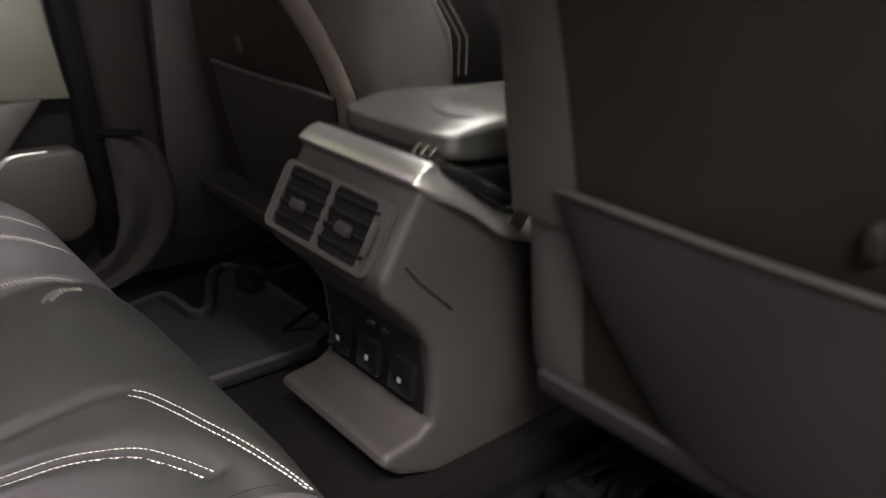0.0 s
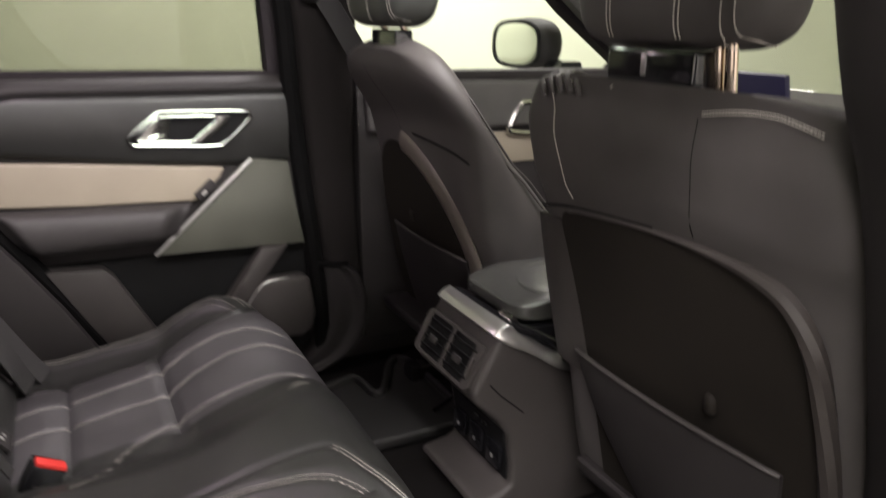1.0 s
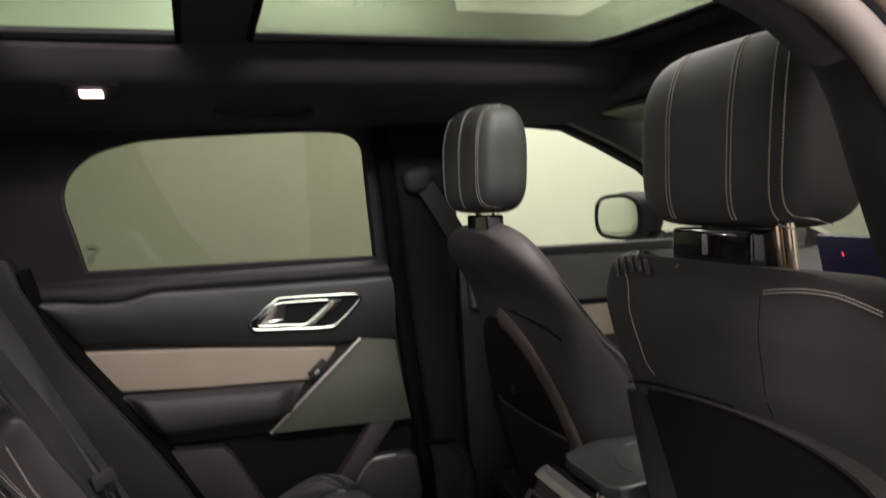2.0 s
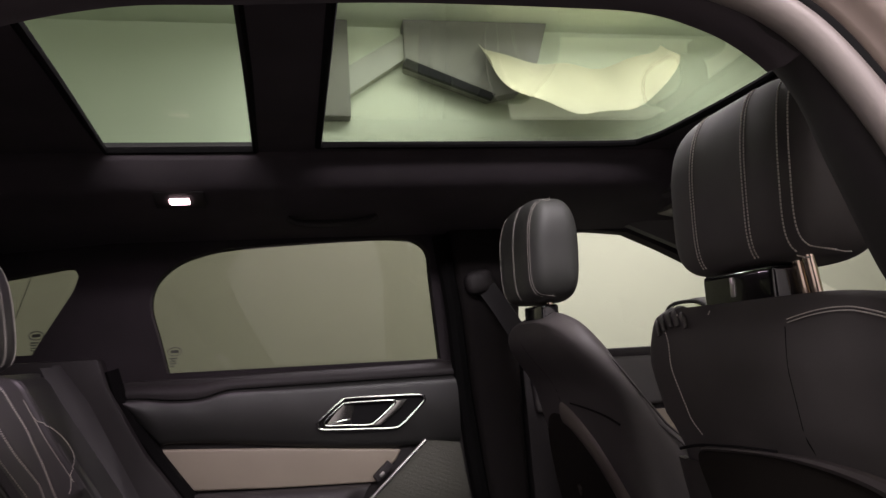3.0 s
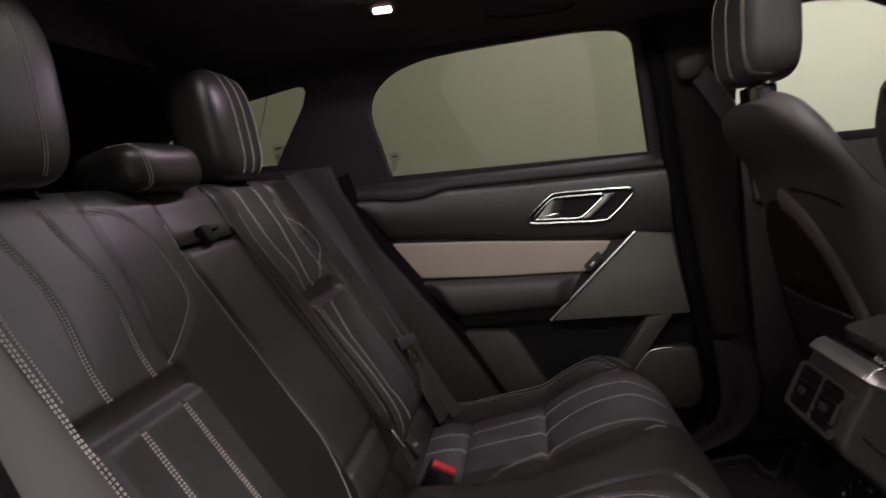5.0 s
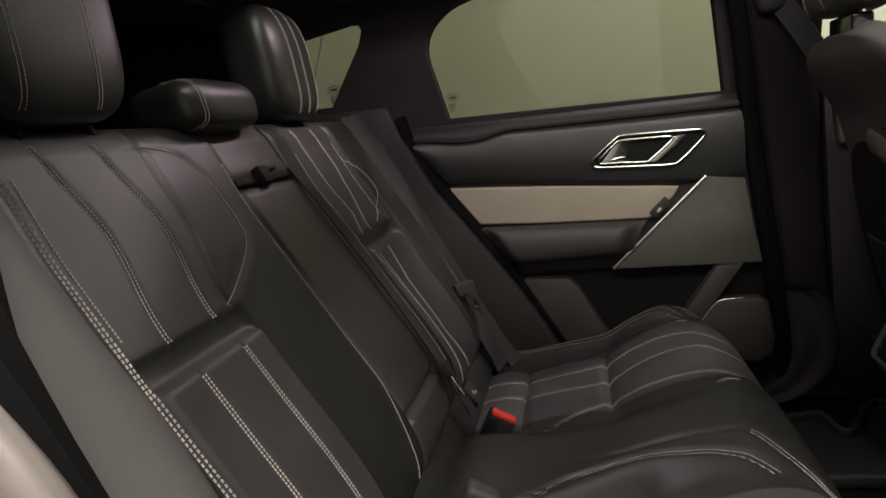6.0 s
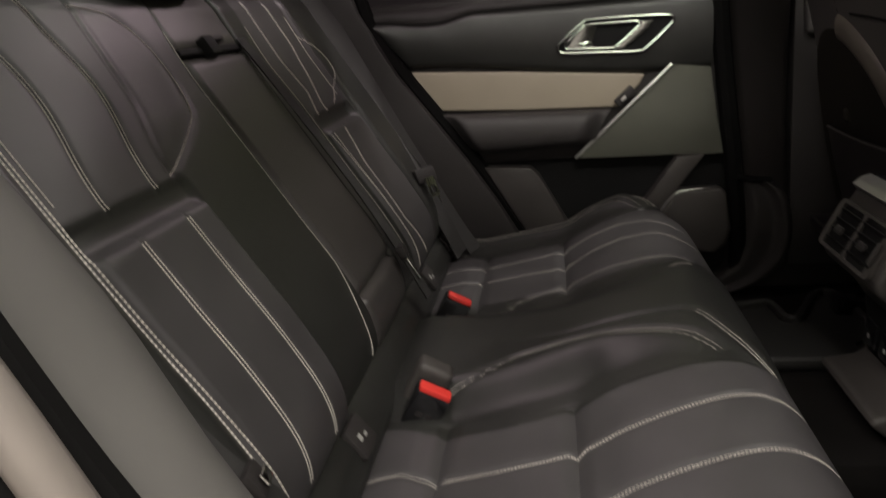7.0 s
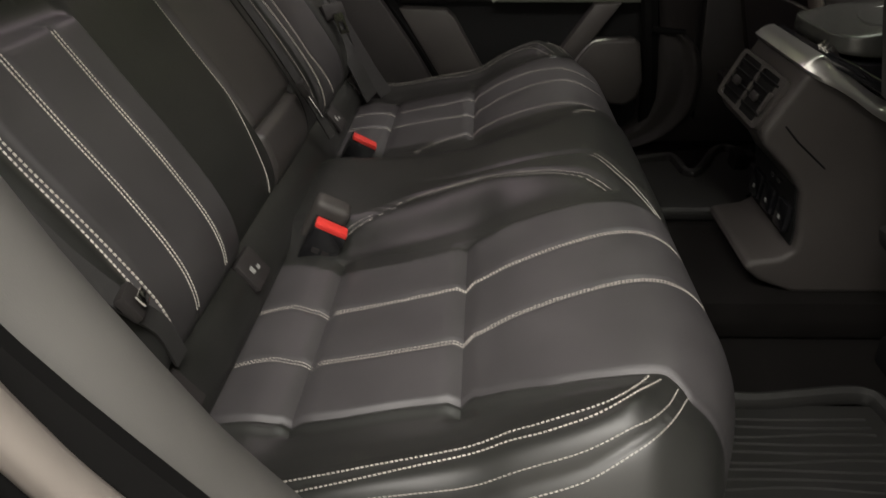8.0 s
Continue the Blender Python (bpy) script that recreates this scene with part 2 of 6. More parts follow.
def tube_bm(line, r, sides=8, closed=False, flat=1.0, up=(0, 0, 1)):
    """A rod along a line. flat: its height against its width."""
    bm = bmesh.new()
    line = [Vector(p) for p in line]
    n = len(line)
    rings = []
    for i, p in enumerate(line):
        q0 = line[i - 1] if (i > 0 or closed) else p
        q1 = line[(i + 1) % n] if (i < n - 1 or closed) else p
        t = (q1 - q0).normalized()
        side = t.cross(Vector(up))
        if side.length < 1e-4:
            side = t.cross(Vector((1, 0, 0)))
        side.normalize()
        top = side.cross(t).normalized()
        rr = r(i / max(1, n - 1)) if callable(r) else r
        rings.append([bm.verts.new(p + side * (rr * math.cos(a)) + top * (rr * flat * math.sin(a))) for a in [2 * math.pi * k / sides for k in range(sides)]])
    for i in range(n if closed else n - 1):
        a, b = rings[i], rings[(i + 1) % n]
        for k in range(sides):
            bm.faces.new([a[k], a[(k + 1) % sides], b[(k + 1) % sides], b[k]])
    if not closed:
        bm.faces.new(list(reversed(rings[0])))
        bm.faces.new(rings[-1])
    bmesh.ops.recalc_face_normals(bm, faces=bm.faces)
    return bm


def pillow_bm(size, power=4.0, n=14, bulge=None):
    """A padded block about the origin: a box with full, rounded sides."""
    bm = bmesh.new()
    bmesh.ops.create_cube(bm, size=2.0)
    bmesh.ops.subdivide_edges(bm, edges=list(bm.edges), cuts=n, use_grid_fill=True)
    for v in bm.verts:
        d = v.co.copy()
        k = (abs(d.x) ** power + abs(d.y) ** power + abs(d.z) ** power) ** (1 / power)
        p = d / k
        if bulge:
            p = bulge(p)
        v.co = Vector((p.x * size[0] / 2, p.y * size[1] / 2, p.z * size[2] / 2))
    return bm


def sheet(fn, us, vs, depth):
    """A padded sheet: the surface fn(u, v), with a back face set off by depth."""
    front = [[np.array(fn(u, v), float) for v in vs] for u in us]
    nu, nv = len(us), len(vs)
    verts = [p for row in front for p in row] + [p + np.array(depth) for row in front for p in row]
    faces = []
    o = nu * nv
    for i in range(nu - 1):
        for j in range(nv - 1):
            a, b, c, d = i * nv + j, (i + 1) * nv + j, (i + 1) * nv + j + 1, i * nv + j + 1
            faces.append((a, b, c, d))
            faces.append((o + d, o + c, o + b, o + a))
    rim = [i * nv for i in range(nu)] + [(nu - 1) * nv + j for j in range(1, nv)] + [i * nv + nv - 1 for i in range(nu - 2, -1, -1)] + [j for j in range(nv - 2, 0, -1)]
    for i in range(len(rim)):
        a, b = rim[i], rim[(i + 1) % len(rim)]
        faces.append((b, a, o + a, o + b))
    return verts, faces


def fixed(ob):
    """Faces turned outwards, sharp rims."""
    bm = bmesh.new()
    bm.from_mesh(ob.data)
    bmesh.ops.recalc_face_normals(bm, faces=bm.faces)
    for e in bm.edges:
        if len(e.link_faces) == 2 and e.calc_face_angle(0.0) > radians(50):
            e.smooth = False
    bm.to_mesh(ob.data)
    bm.free()
    return ob


def ss(a, b, t):
    t = min(1.0, max(0.0, (t - a) / (b - a)))
    return t * t * (3 - 2 * t)


def stitches(name, runs, parent, r=0.00034, dash=0.0028, gap=0.0011, lift=0.0005, label="pale contrast stitching"):
    """Rows of thread: each run is a list of (place, normal) along a seam."""
    verts, faces = [], []
    for run in runs:
        pts = [Vector(p) for p, _ in run]
        nrm = [Vector(q).normalized() for _, q in run]
        acc = [0.0]
        for i in range(1, len(pts)):
            acc.append(acc[-1] + (pts[i] - pts[i - 1]).length)
        def at(s):
            i = min(len(acc) - 2, max(0, int(np.searchsorted(acc, s)) - 1))
            f = (s - acc[i]) / max(1e-9, acc[i + 1] - acc[i])
            return pts[i].lerp(pts[i + 1], f), nrm[i].lerp(nrm[i + 1], f)
        s = 0.0
        while s + dash < acc[-1]:
            (a, na), (b, nb) = at(s), at(s + dash)
            t = (b - a).normalized()
            k = len(verts)
            for p, nn in ((a, na), (b, nb)):
                w = t.cross(nn).normalized() * r
                h = nn.normalized()
                verts += [p + w - h * r, p - w - h * r, p - w + h * (lift + r * 0.6), p + w + h * (lift + r * 0.6)]
            faces += [(k, k + 1, k + 2, k + 3), (k + 7, k + 6, k + 5, k + 4)]
            faces += [(k + i, k + 4 + i, k + 4 + (i + 1) % 4, k + (i + 1) % 4) for i in range(4)]
            s += dash + gap
    return mesh(name, verts, faces, THREAD, parent, label, smooth=False)


# ---- the garage round the car ----
def block(name, lo, hi, material, label, kind="structure", category="", bevel=0.0):
    ob = part(name, box_bm(lo, hi, bevel), material, None, smooth=bevel > 0)
    return tagged(ob, label, category, kind=kind)


block("ground", (-5.2, -4.2, -0.12), (6.2, 2.7, 0.0), CONCRETE, "grey concrete garage floor under the car", category="floor")
block("wall_far", (-5.2, 2.3, 0.0), (6.2, 2.5, 3.0), WALL, "plain pale green garage wall beside the car", category="wall")
# Out of view; set close and off-white to throw light onto the near seats.
block("wall_near_bounce", (-4.2, -2.75, 0.0), (5.0, -2.60, 2.72), mat("off_white_bounce_paint", (0.72, 0.70, 0.67), 0.85, fine=120, bump=0.06, var=0.05, scale=1.4), "unseen off-white garage wall, placed to bounce light into the car", category="wall")
block("wall_front", (5.0, -4.0, 0.0), (5.2, 2.3, 3.0), WALL, "plain pale green garage wall before the car", category="wall")
block("wall_back", (-4.4, -4.0, 0.0), (-4.2, 2.3, 3.0), WALL, "plain pale green garage wall", category="wall")
block("ceiling", (-5.2, -4.2, 2.72), (6.2, 2.5, 2.9), CEIL, "pale painted garage ceiling", category="ceiling")


STEEL_PAINT = mat("dull_grey_brown_paint", (0.20, 0.19, 0.165), 0.7, fine=90, bump=0.08, var=0.15, scale=3.0)
bulkhead = part("wall_bulkhead", prism_bm([(0.05, 2.49), (0.45, 2.34), (0.60, 2.37), (0.70, 2.52), (0.76, 2.718), (0.05, 2.718)], "y", 2.20, 2.299), STEEL_PAINT, None, smooth=False)
tagged(bulkhead, "dull grey boxed-in corner high on the garage wall", "wall box", kind="structure")
part("edge_strip", prism_bm([(0.03, 2.478), (0.45, 2.318), (0.47, 2.345), (0.05, 2.515)], "y", 2.17, 2.197), SLOT, bulkhead, "dark strip along the lower edge", smooth=False)
bracket = part("wall_post", prism_bm([(-0.40, 2.255), (-0.212, 2.252), (-0.212, 2.718), (-0.40, 2.718)], "y", 2.22, 2.299), STEEL_PAINT, None, smooth=False)
tagged(bracket, "dull grey roof post with a slanting brace on the garage wall", "roof post", kind="structure")
part("brace", prism_bm([(-0.211, 2.36), (-0.211, 2.50), (0.14, 2.718), (0.30, 2.718), (0.05, 2.535)], "y", 2.235, 2.30), mat("dull_pale_paint", (0.42, 0.42, 0.36), 0.7, fine=90, bump=0.08, scale=3.0), bracket, "paler slanting brace", smooth=False)



def hanging_sheet():
    """Cream plastic sheeting slung under the roof, sagging like a shallow bowl."""
    def bowl(u, w):
        x = 0.86 + 0.46 * u
        sag = max(0.0, 1 - u * u) ** 0.62
        z = 2.46 - 0.27 * sag * (1 - 0.55 * w) + 0.14 * w + 0.012 * math.sin(9 * u + 2 * w)
        return (x, 1.98 + 0.17 * w + 0.02 * math.sin(5 * u), z)
    v, f = sheet(bowl, np.linspace(-1, 1, 40), np.linspace(0, 1, 10), (0, 0.004, 0.004))
    ob = fixed(mesh("plastic_sheet", v, f, SHEETING))
    tagged(ob, "cream plastic sheeting slung sagging under the garage roof", "plastic sheet")
    return ob


SHEETING = mat("cream_plastic_sheeting", (0.46, 0.425, 0.30), 0.45, fine=60, bump=0.2, var=0.08, scale=5.0)
hanging_sheet()


def tube_lamp(x, y, along, wide=0.09, offs=(0.0,)):
    lx, ly = (1.2, wide) if along == "x" else (wide, 1.0)
    t = thing("ceiling_lamp", (x, y, 2.72), "white fluorescent ceiling lamp, switched on", "lamp", "garage ceiling lamps")
    part("housing", box_bm((x - lx, y - ly, 2.668), (x + lx, y + ly, 2.718), 0.01), SATIN, t)
    for o in offs:
        line = [(x - lx * 0.95, y + o, 2.645), (x + lx * 0.95, y + o, 2.645)] if along == "x" else [(x + o, y - ly * 0.95, 2.645), (x + o, y + ly * 0.95, 2.645)]
        part("tube", tube_bm(line, 0.016, 10), TUBE_GLOW, t, "glowing tube")
    return t


tube_lamp(0.8, 1.70, "x")
tube_lamp(-0.50, -1.68, "x", 0.29, (-0.22, 0.22))
tube_lamp(0.22, -0.50, "y", 0.15)

# ---- the car's shell ----
def glass_plane(z):
    """How far out the far side glass stands at a height."""
    return 0.9456 - 0.107 * z


REAR_WINDOW = smooth_line([(-0.794, 1.156), (-0.812, 1.24), (-0.828, 1.316), (-0.812, 1.372), (-0.766, 1.413), (-0.71, 1.434), (-0.638, 1.447), (-0.47, 1.456), (-0.303, 1.461), (-0.225, 1.459), (-0.18, 1.449), (-0.155, 1.421), (-0.149, 1.36), (-0.131, 1.15)], 3)
QUARTER_WINDOW = [(-1.087, 1.217), (-1.04, 1.29), (-0.995, 1.358), (-0.982, 1.393), (-0.99, 1.41), (-1.016, 1.414), (-1.147, 1.393), (-1.33, 1.35), (-1.42, 1.29), (-1.40, 1.235), (-1.30, 1.217)]
FRONT_WINDOW = [(0.07, 1.148), (0.07, 1.40), (0.10, 1.46), (0.29, 1.466), (0.394, 1.456), (0.5, 1.41), (0.631, 1.345), (0.693, 1.296), (0.90, 1.16), (0.88, 1.14)]


def wall_far_side():
    outer = [(-1.95, 1.10), (1.35, 1.10), (1.05, 1.22), (0.55, 1.50), (0.40, 1.53), (-1.2, 1.52), (-1.95, 1.52)]
    bm = holed_bm(outer, [[tuple(p) for p in REAR_WINDOW], QUARTER_WINDOW, FRONT_WINDOW], "y", lambda p: glass_plane(p[1]) - 0.018, lambda p: glass_plane(p[1]) + 0.03)
    ob = part("wall_far_side", bm, SURROUND_SHADED, None, smooth=False)
    tagged(ob, "cloth window surround of the car's closed side, shade put into its black", "car wall", kind="structure")
    low = part("wall_far_low", prism_bm([(-1.95, 0.30), (1.35, 0.30), (1.35, 1.098), (-1.95, 1.098)], "y", 0.825, 0.90), PLASTIC, None, smooth=False)
    tagged(low, "dark plastic inner flank of the car", "car wall", kind="structure")


wall_far_side()


def pane(name, poly, material, label, off=0.012):
    bm = holed_bm([tuple(p) for p in poly], [], "y", lambda p: glass_plane(p[1]) + off, lambda p: glass_plane(p[1]) + off + 0.004)
    ob = part(name, bm, material, None, smooth=False)
    ob.visible_shadow = False
    return tagged(ob, label, "window", kind="structure")


def grown(poly, k):
    c = np.mean([np.array(p) for p in poly], 0)
    return [tuple(c + (np.array(p) - c) * k) for p in poly]


window_1 = pane("window_1", grown(REAR_WINDOW, 1.03), TINT, "tinted rear door window pane")
window_2 = pane("window_2", grown(QUARTER_WINDOW, 1.05), TINT, "tinted rear quarter window pane with heating wires")
pane("window_3", grown(FRONT_WINDOW, 1.03), CLEAR, "clear front door window pane")


def printed_mark(x, z, parent):
    """A small maker's stamp on the pane: a ring with bars below it."""
    y = glass_plane(z) + 0.010
    ring = [(x + 0.016 * math.cos(a), y, z + 0.010 * math.sin(a)) for a in [2 * math.pi * k / 20 for k in range(20)]]
    bm = tube_bm(ring, 0.0012, 5, closed=True, up=(0, 1, 0))
    for i, w in enumerate((0.018, 0.014, 0.016, 0.010)):
        box_bm((x - 0.012, y - 0.0005, z - 0.018 - i * 0.006), (x - 0.012 + w, y + 0.0005, z - 0.015 - i * 0.006), bm=bm)
    box_bm((x - 0.009, y - 0.0005, z - 0.0035), (x + 0.009, y + 0.0005, z + 0.0035), bm=bm)
    part("stamp", bm, mat("grey_glass_print", (0.05, 0.055, 0.045), 0.7, bump=0.0), parent, "small dark printed stamp", smooth=False)


printed_mark(-0.779, 1.207, window_1)
printed_mark(-1.085, 1.262, window_2)
for k in range(4):
    a = (-1.09 - 0.055 * k, 1.405)
    b = (-1.16 - 0.055 * k, 1.222)
    part("wire", tube_bm([(a[0], glass_plane(a[1]) + 0.010, a[1] - 0.012 * k), (b[0], glass_plane(b[1]) + 0.010, b[1])], 0.0009, 5), SLOT, window_2, smooth=False)

# headliner with two glass panels
ROOF_Z = 1.588
FRONT_GLASS = smooth_line([(-0.436, 0.366), (-0.2, 0.37), (0.19, 0.366), (0.245, 0.335), (0.268, 0.25), (0.285, 0.0), (0.268, -0.25), (0.245, -0.335), (0.19, -0.366), (-0.2, -0.37), (-0.436, -0.366)], 3)
REAR_GLASS = [(-0.556, 0.395), (-0.545, 0.0), (-0.540, -0.365), (-0.785, -0.365), (-0.797, -0.2), (-0.808, 0.0), (-0.822, 0.2), (-0.834, 0.398)]


def roof():
    outer = [(-1.30, -0.42), (0.42, -0.42), (0.42, 0.42), (-1.30, 0.42)]
    bm = holed_bm(outer, [[tuple(p) for p in FRONT_GLASS], REAR_GLASS], "z", ROOF_Z - 0.004, ROOF_Z + 0.004)
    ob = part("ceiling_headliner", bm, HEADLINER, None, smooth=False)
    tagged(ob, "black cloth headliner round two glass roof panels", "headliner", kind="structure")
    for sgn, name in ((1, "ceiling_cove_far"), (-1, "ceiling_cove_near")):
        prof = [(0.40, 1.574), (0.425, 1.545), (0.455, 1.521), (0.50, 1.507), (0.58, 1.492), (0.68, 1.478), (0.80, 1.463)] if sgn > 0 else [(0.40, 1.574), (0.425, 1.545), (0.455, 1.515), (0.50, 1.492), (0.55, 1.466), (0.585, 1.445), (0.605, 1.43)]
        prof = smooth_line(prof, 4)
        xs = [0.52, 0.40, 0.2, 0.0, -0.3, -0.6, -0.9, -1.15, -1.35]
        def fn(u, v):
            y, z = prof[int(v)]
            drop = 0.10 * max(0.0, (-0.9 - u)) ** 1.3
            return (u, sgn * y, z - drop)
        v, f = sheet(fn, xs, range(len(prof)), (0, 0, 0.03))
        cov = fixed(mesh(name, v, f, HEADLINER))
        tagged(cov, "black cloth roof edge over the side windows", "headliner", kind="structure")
    for name, poly, label in (("roof_pane_front", FRONT_GLASS, "front panel of the glass roof"), ("roof_pane_rear", REAR_GLASS, "rear panel of the glass roof")):
        g = part(name, holed_bm(grown([tuple(p) for p in poly], 1.04), [], "z", ROOF_Z + 0.006, ROOF_Z + 0.010), ROOF_GLASS_REAR if name == "roof_pane_rear" else ROOF_GLASS, None, smooth=False)
        g.visible_shadow = False
        tagged(g, label, "roof window", kind="structure")
        part("border", tube_bm([(p[0], p[1], ROOF_Z - 0.001) for p in poly], 0.0075, 8, True), RUBBER, g, "black border round the pane")


roof()
block("wall_tailgate", (-1.98, -0.86, 0.30), (-1.92, 0.86, 1.50), HEADLINER, "dark inner side of the tailgate", category="car wall")
block("ceiling_rear", (-1.95, -0.80, 1.46), (-1.27, 0.80, 1.60), HEADLINER, "black headliner over the load space", category="headliner")
block("floor", (-1.92, -0.80, 0.33), (1.3, 0.82, 0.38), CARPET, "black carpet on the car floor", category="car floor")
block("floor_load_space", (-1.92, -0.78, 0.38), (-1.10, 0.80, 0.80), CARPET, "black carpeted load floor behind the seats", category="car floor")
block("floor_tunnel", (-0.16, -0.08, 0.38), (1.25, 0.20, 0.455), CARPET, "black carpeted tunnel in the car floor", category="car floor", bevel=0.03)
block("floor_seat_base", (-0.95, -0.66, 0.38), (-0.24, 0.68, 0.50), CARPET, "black carpeted step under the rear bench", category="car floor", bevel=0.02)
block("wall_near_rear", (-1.95, -0.84, 0.30), (-0.98, -0.74, 1.50), HEADLINER, "black inner flank of the load space", category="car wall")
block("wall_near_front", (-0.02, -0.865, 0.30), (1.30, -0.80, 1.13), PLASTIC, "dark inner side of the closed front door by the open one", category="car wall", bevel=0.01)
block("wall_bulkhead", (1.22, -0.84, 0.30), (1.30, 0.84, 1.10), PLASTIC, "dark bulkhead behind the dashboard", category="car wall")


# ---- near side: the open door's frame ----
BAND = [(-0.42, -0.808, 0.55), (-0.50, -0.808, 0.661), (-0.534, -0.808, 0.701), (-0.605, -0.806, 0.788), (-0.650, -0.804, 0.858), (-0.706, -0.80, 0.978), (-0.755, -0.794, 1.055), (-0.792, -0.766, 1.125), (-0.802, -0.72, 1.205), (-0.775, -0.678, 1.275), (-0.738, -0.652, 1.328), (-0.712, -0.638, 1.369), (-0.676, -0.629, 1.398), (-0.60, -0.624, 1.419), (-0.52, -0.623, 1.424), (-0.41, -0.622, 1.430), (-0.28, -0.622, 1.430), (-0.22, -0.623, 1.427), (-0.18, -0.627, 1.414), (-0.152, -0.633, 1.396), (-0.128, -0.642, 1.367), (-0.106, -0.657, 1.316), (-0.094, -0.675, 1.26), (-0.082, -0.70, 1.15), (-0.072, -0.74, 0.95), (-0.065, -0.77, 0.70), (-0.075, -0.79, 0.48), (-0.12, -0.795, 0.40)]


def door_frame_near():
    line = smooth_line(BAND, 5)
    t = thing("door_frame", (-0.4, -0.8, 0.38), "pale seal flange and dark rubber round the open rear door", "door frame", kind="structure")
    part("flange", tube_bm(line, 0.0125, 10, flat=1.0), FLANGE, t, "satin pale grey flange")
    c = np.array([-0.42, -0.7, 1.0])
    def off(k, dy):
        out = []
        for i, p in enumerate(line):
            d = np.array(p) - c
            d[1] = 0
            d /= np.linalg.norm(d)
            slim = 1 - 0.46 * ss(35, 60, i) if k > 0 else 1.0
            out.append(np.array(p) + d * k * slim + np.array([0, dy * slim, 0]))
        return out
    part("rubber_seal", tube_bm(off(0.0185, -0.004), 0.0078, 10), RUBBER, t, "black rubber seal")
    rows = [off(0.028, -0.012), off(0.036, -0.022), off(0.050, -0.028), off(0.053, -0.036), off(0.068, -0.042), off(0.084, -0.046), off(0.098, -0.040)]
    v, f = sheet(lambda u, w: rows[int(u)][int(w)], range(7), range(len(line)), (0, 0.03, 0))
    fixed(mesh("painted_side", v, f, PAINT, t, "taupe metallic painted body side"))
    upper = [r[45:] for r in (off(0.100, -0.044), off(0.106, -0.052), off(0.14, -0.056), off(0.19, -0.050), off(0.26, -0.030))]
    v, f = sheet(lambda u, w: upper[int(u)][int(w)], range(5), range(len(upper[0])), (0, 0.02, 0))
    fixed(mesh("gloss_panel", v, f, GLOSS_BLACK, t, "gloss black outer panel beyond the paint"))
    rows2 = [off(-0.008, 0.008), off(-0.012, 0.025), off(-0.006, 0.05)]
    front = [r[50:100] for r in rows2]
    v, f = sheet(lambda u, w: front[int(u)][int(w)], range(3), range(len(front[0])), (0, 0.0, 0.012))
    fixed(mesh("inner_lining", v, f, HEADLINER, t, "black lining of the door frame"))
    return t


door_frame_near()


def pillar_near():
    """The dark trim on the near middle pillar, between the doors."""
    rows = []
    for z, bx, by, ex in ((1.44, -0.23, -0.622, -0.215), (1.418, -0.188, -0.626, -0.172), (1.363, -0.128, -0.644, -0.116), (1.297, -0.102, -0.663, -0.088), (1.219, -0.088, -0.684, -0.056), (1.139, -0.081, -0.702, -0.012), (1.007, -0.075, -0.73, 0.036), (0.826, -0.068, -0.755, 0.085), (0.60, -0.068, -0.78, 0.11), (0.42, -0.09, -0.79, 0.12)):
        a, e = np.array([bx, by, z]), np.array([ex, -0.58, z])
        rows.append([a + (e - a) * k + np.array([-0.012 * math.sin(math.pi * k), -0.006 * math.sin(math.pi * k), 0]) for k in (0.12, 0.3, 0.5, 0.7, 0.85, 0.96)] + [e + np.array([0.012, 0.006, 0]), e + np.array([0.10, 0.0, 0])])
    rows = [smooth_line([r[k] for r in rows], 4) for k in range(8)]
    v, f = sheet(lambda u, w: rows[int(w)][int(u)], range(len(rows[0])), range(8), (0.012, -0.012, 0))
    ob = fixed(mesh("pillar_trim_near", v, f, PLASTIC))
    tagged(ob, "dark grained trim on the middle pillar by the open door", "pillar trim", kind="structure")


pillar_near()


def pillar_rear_near():
    """Dark lining of the rear pillar and roof edge behind the open door."""
    ring = smooth_line(BAND[4:17], 4)
    shifts = ((-0.004, 0.010, 0.0), (-0.03, 0.026, 0.0), (-0.06, 0.034, 0.0), (-0.13, 0.040, 0.002), (-0.30, 0.035, 0.006), (-0.55, 0.02, 0.01))
    v, f = sheet(lambda u, w: np.array(ring[int(w)]) + np.array(shifts[int(u)]), range(len(shifts)), range(len(ring)), (0, -0.012, 0.006))
    ob = fixed(mesh("pillar_trim_rear_near", v, f, HEADLINER))
    tagged(ob, "black cloth lining of the rear pillar by the open door", "pillar trim", kind="structure")


pillar_rear_near()


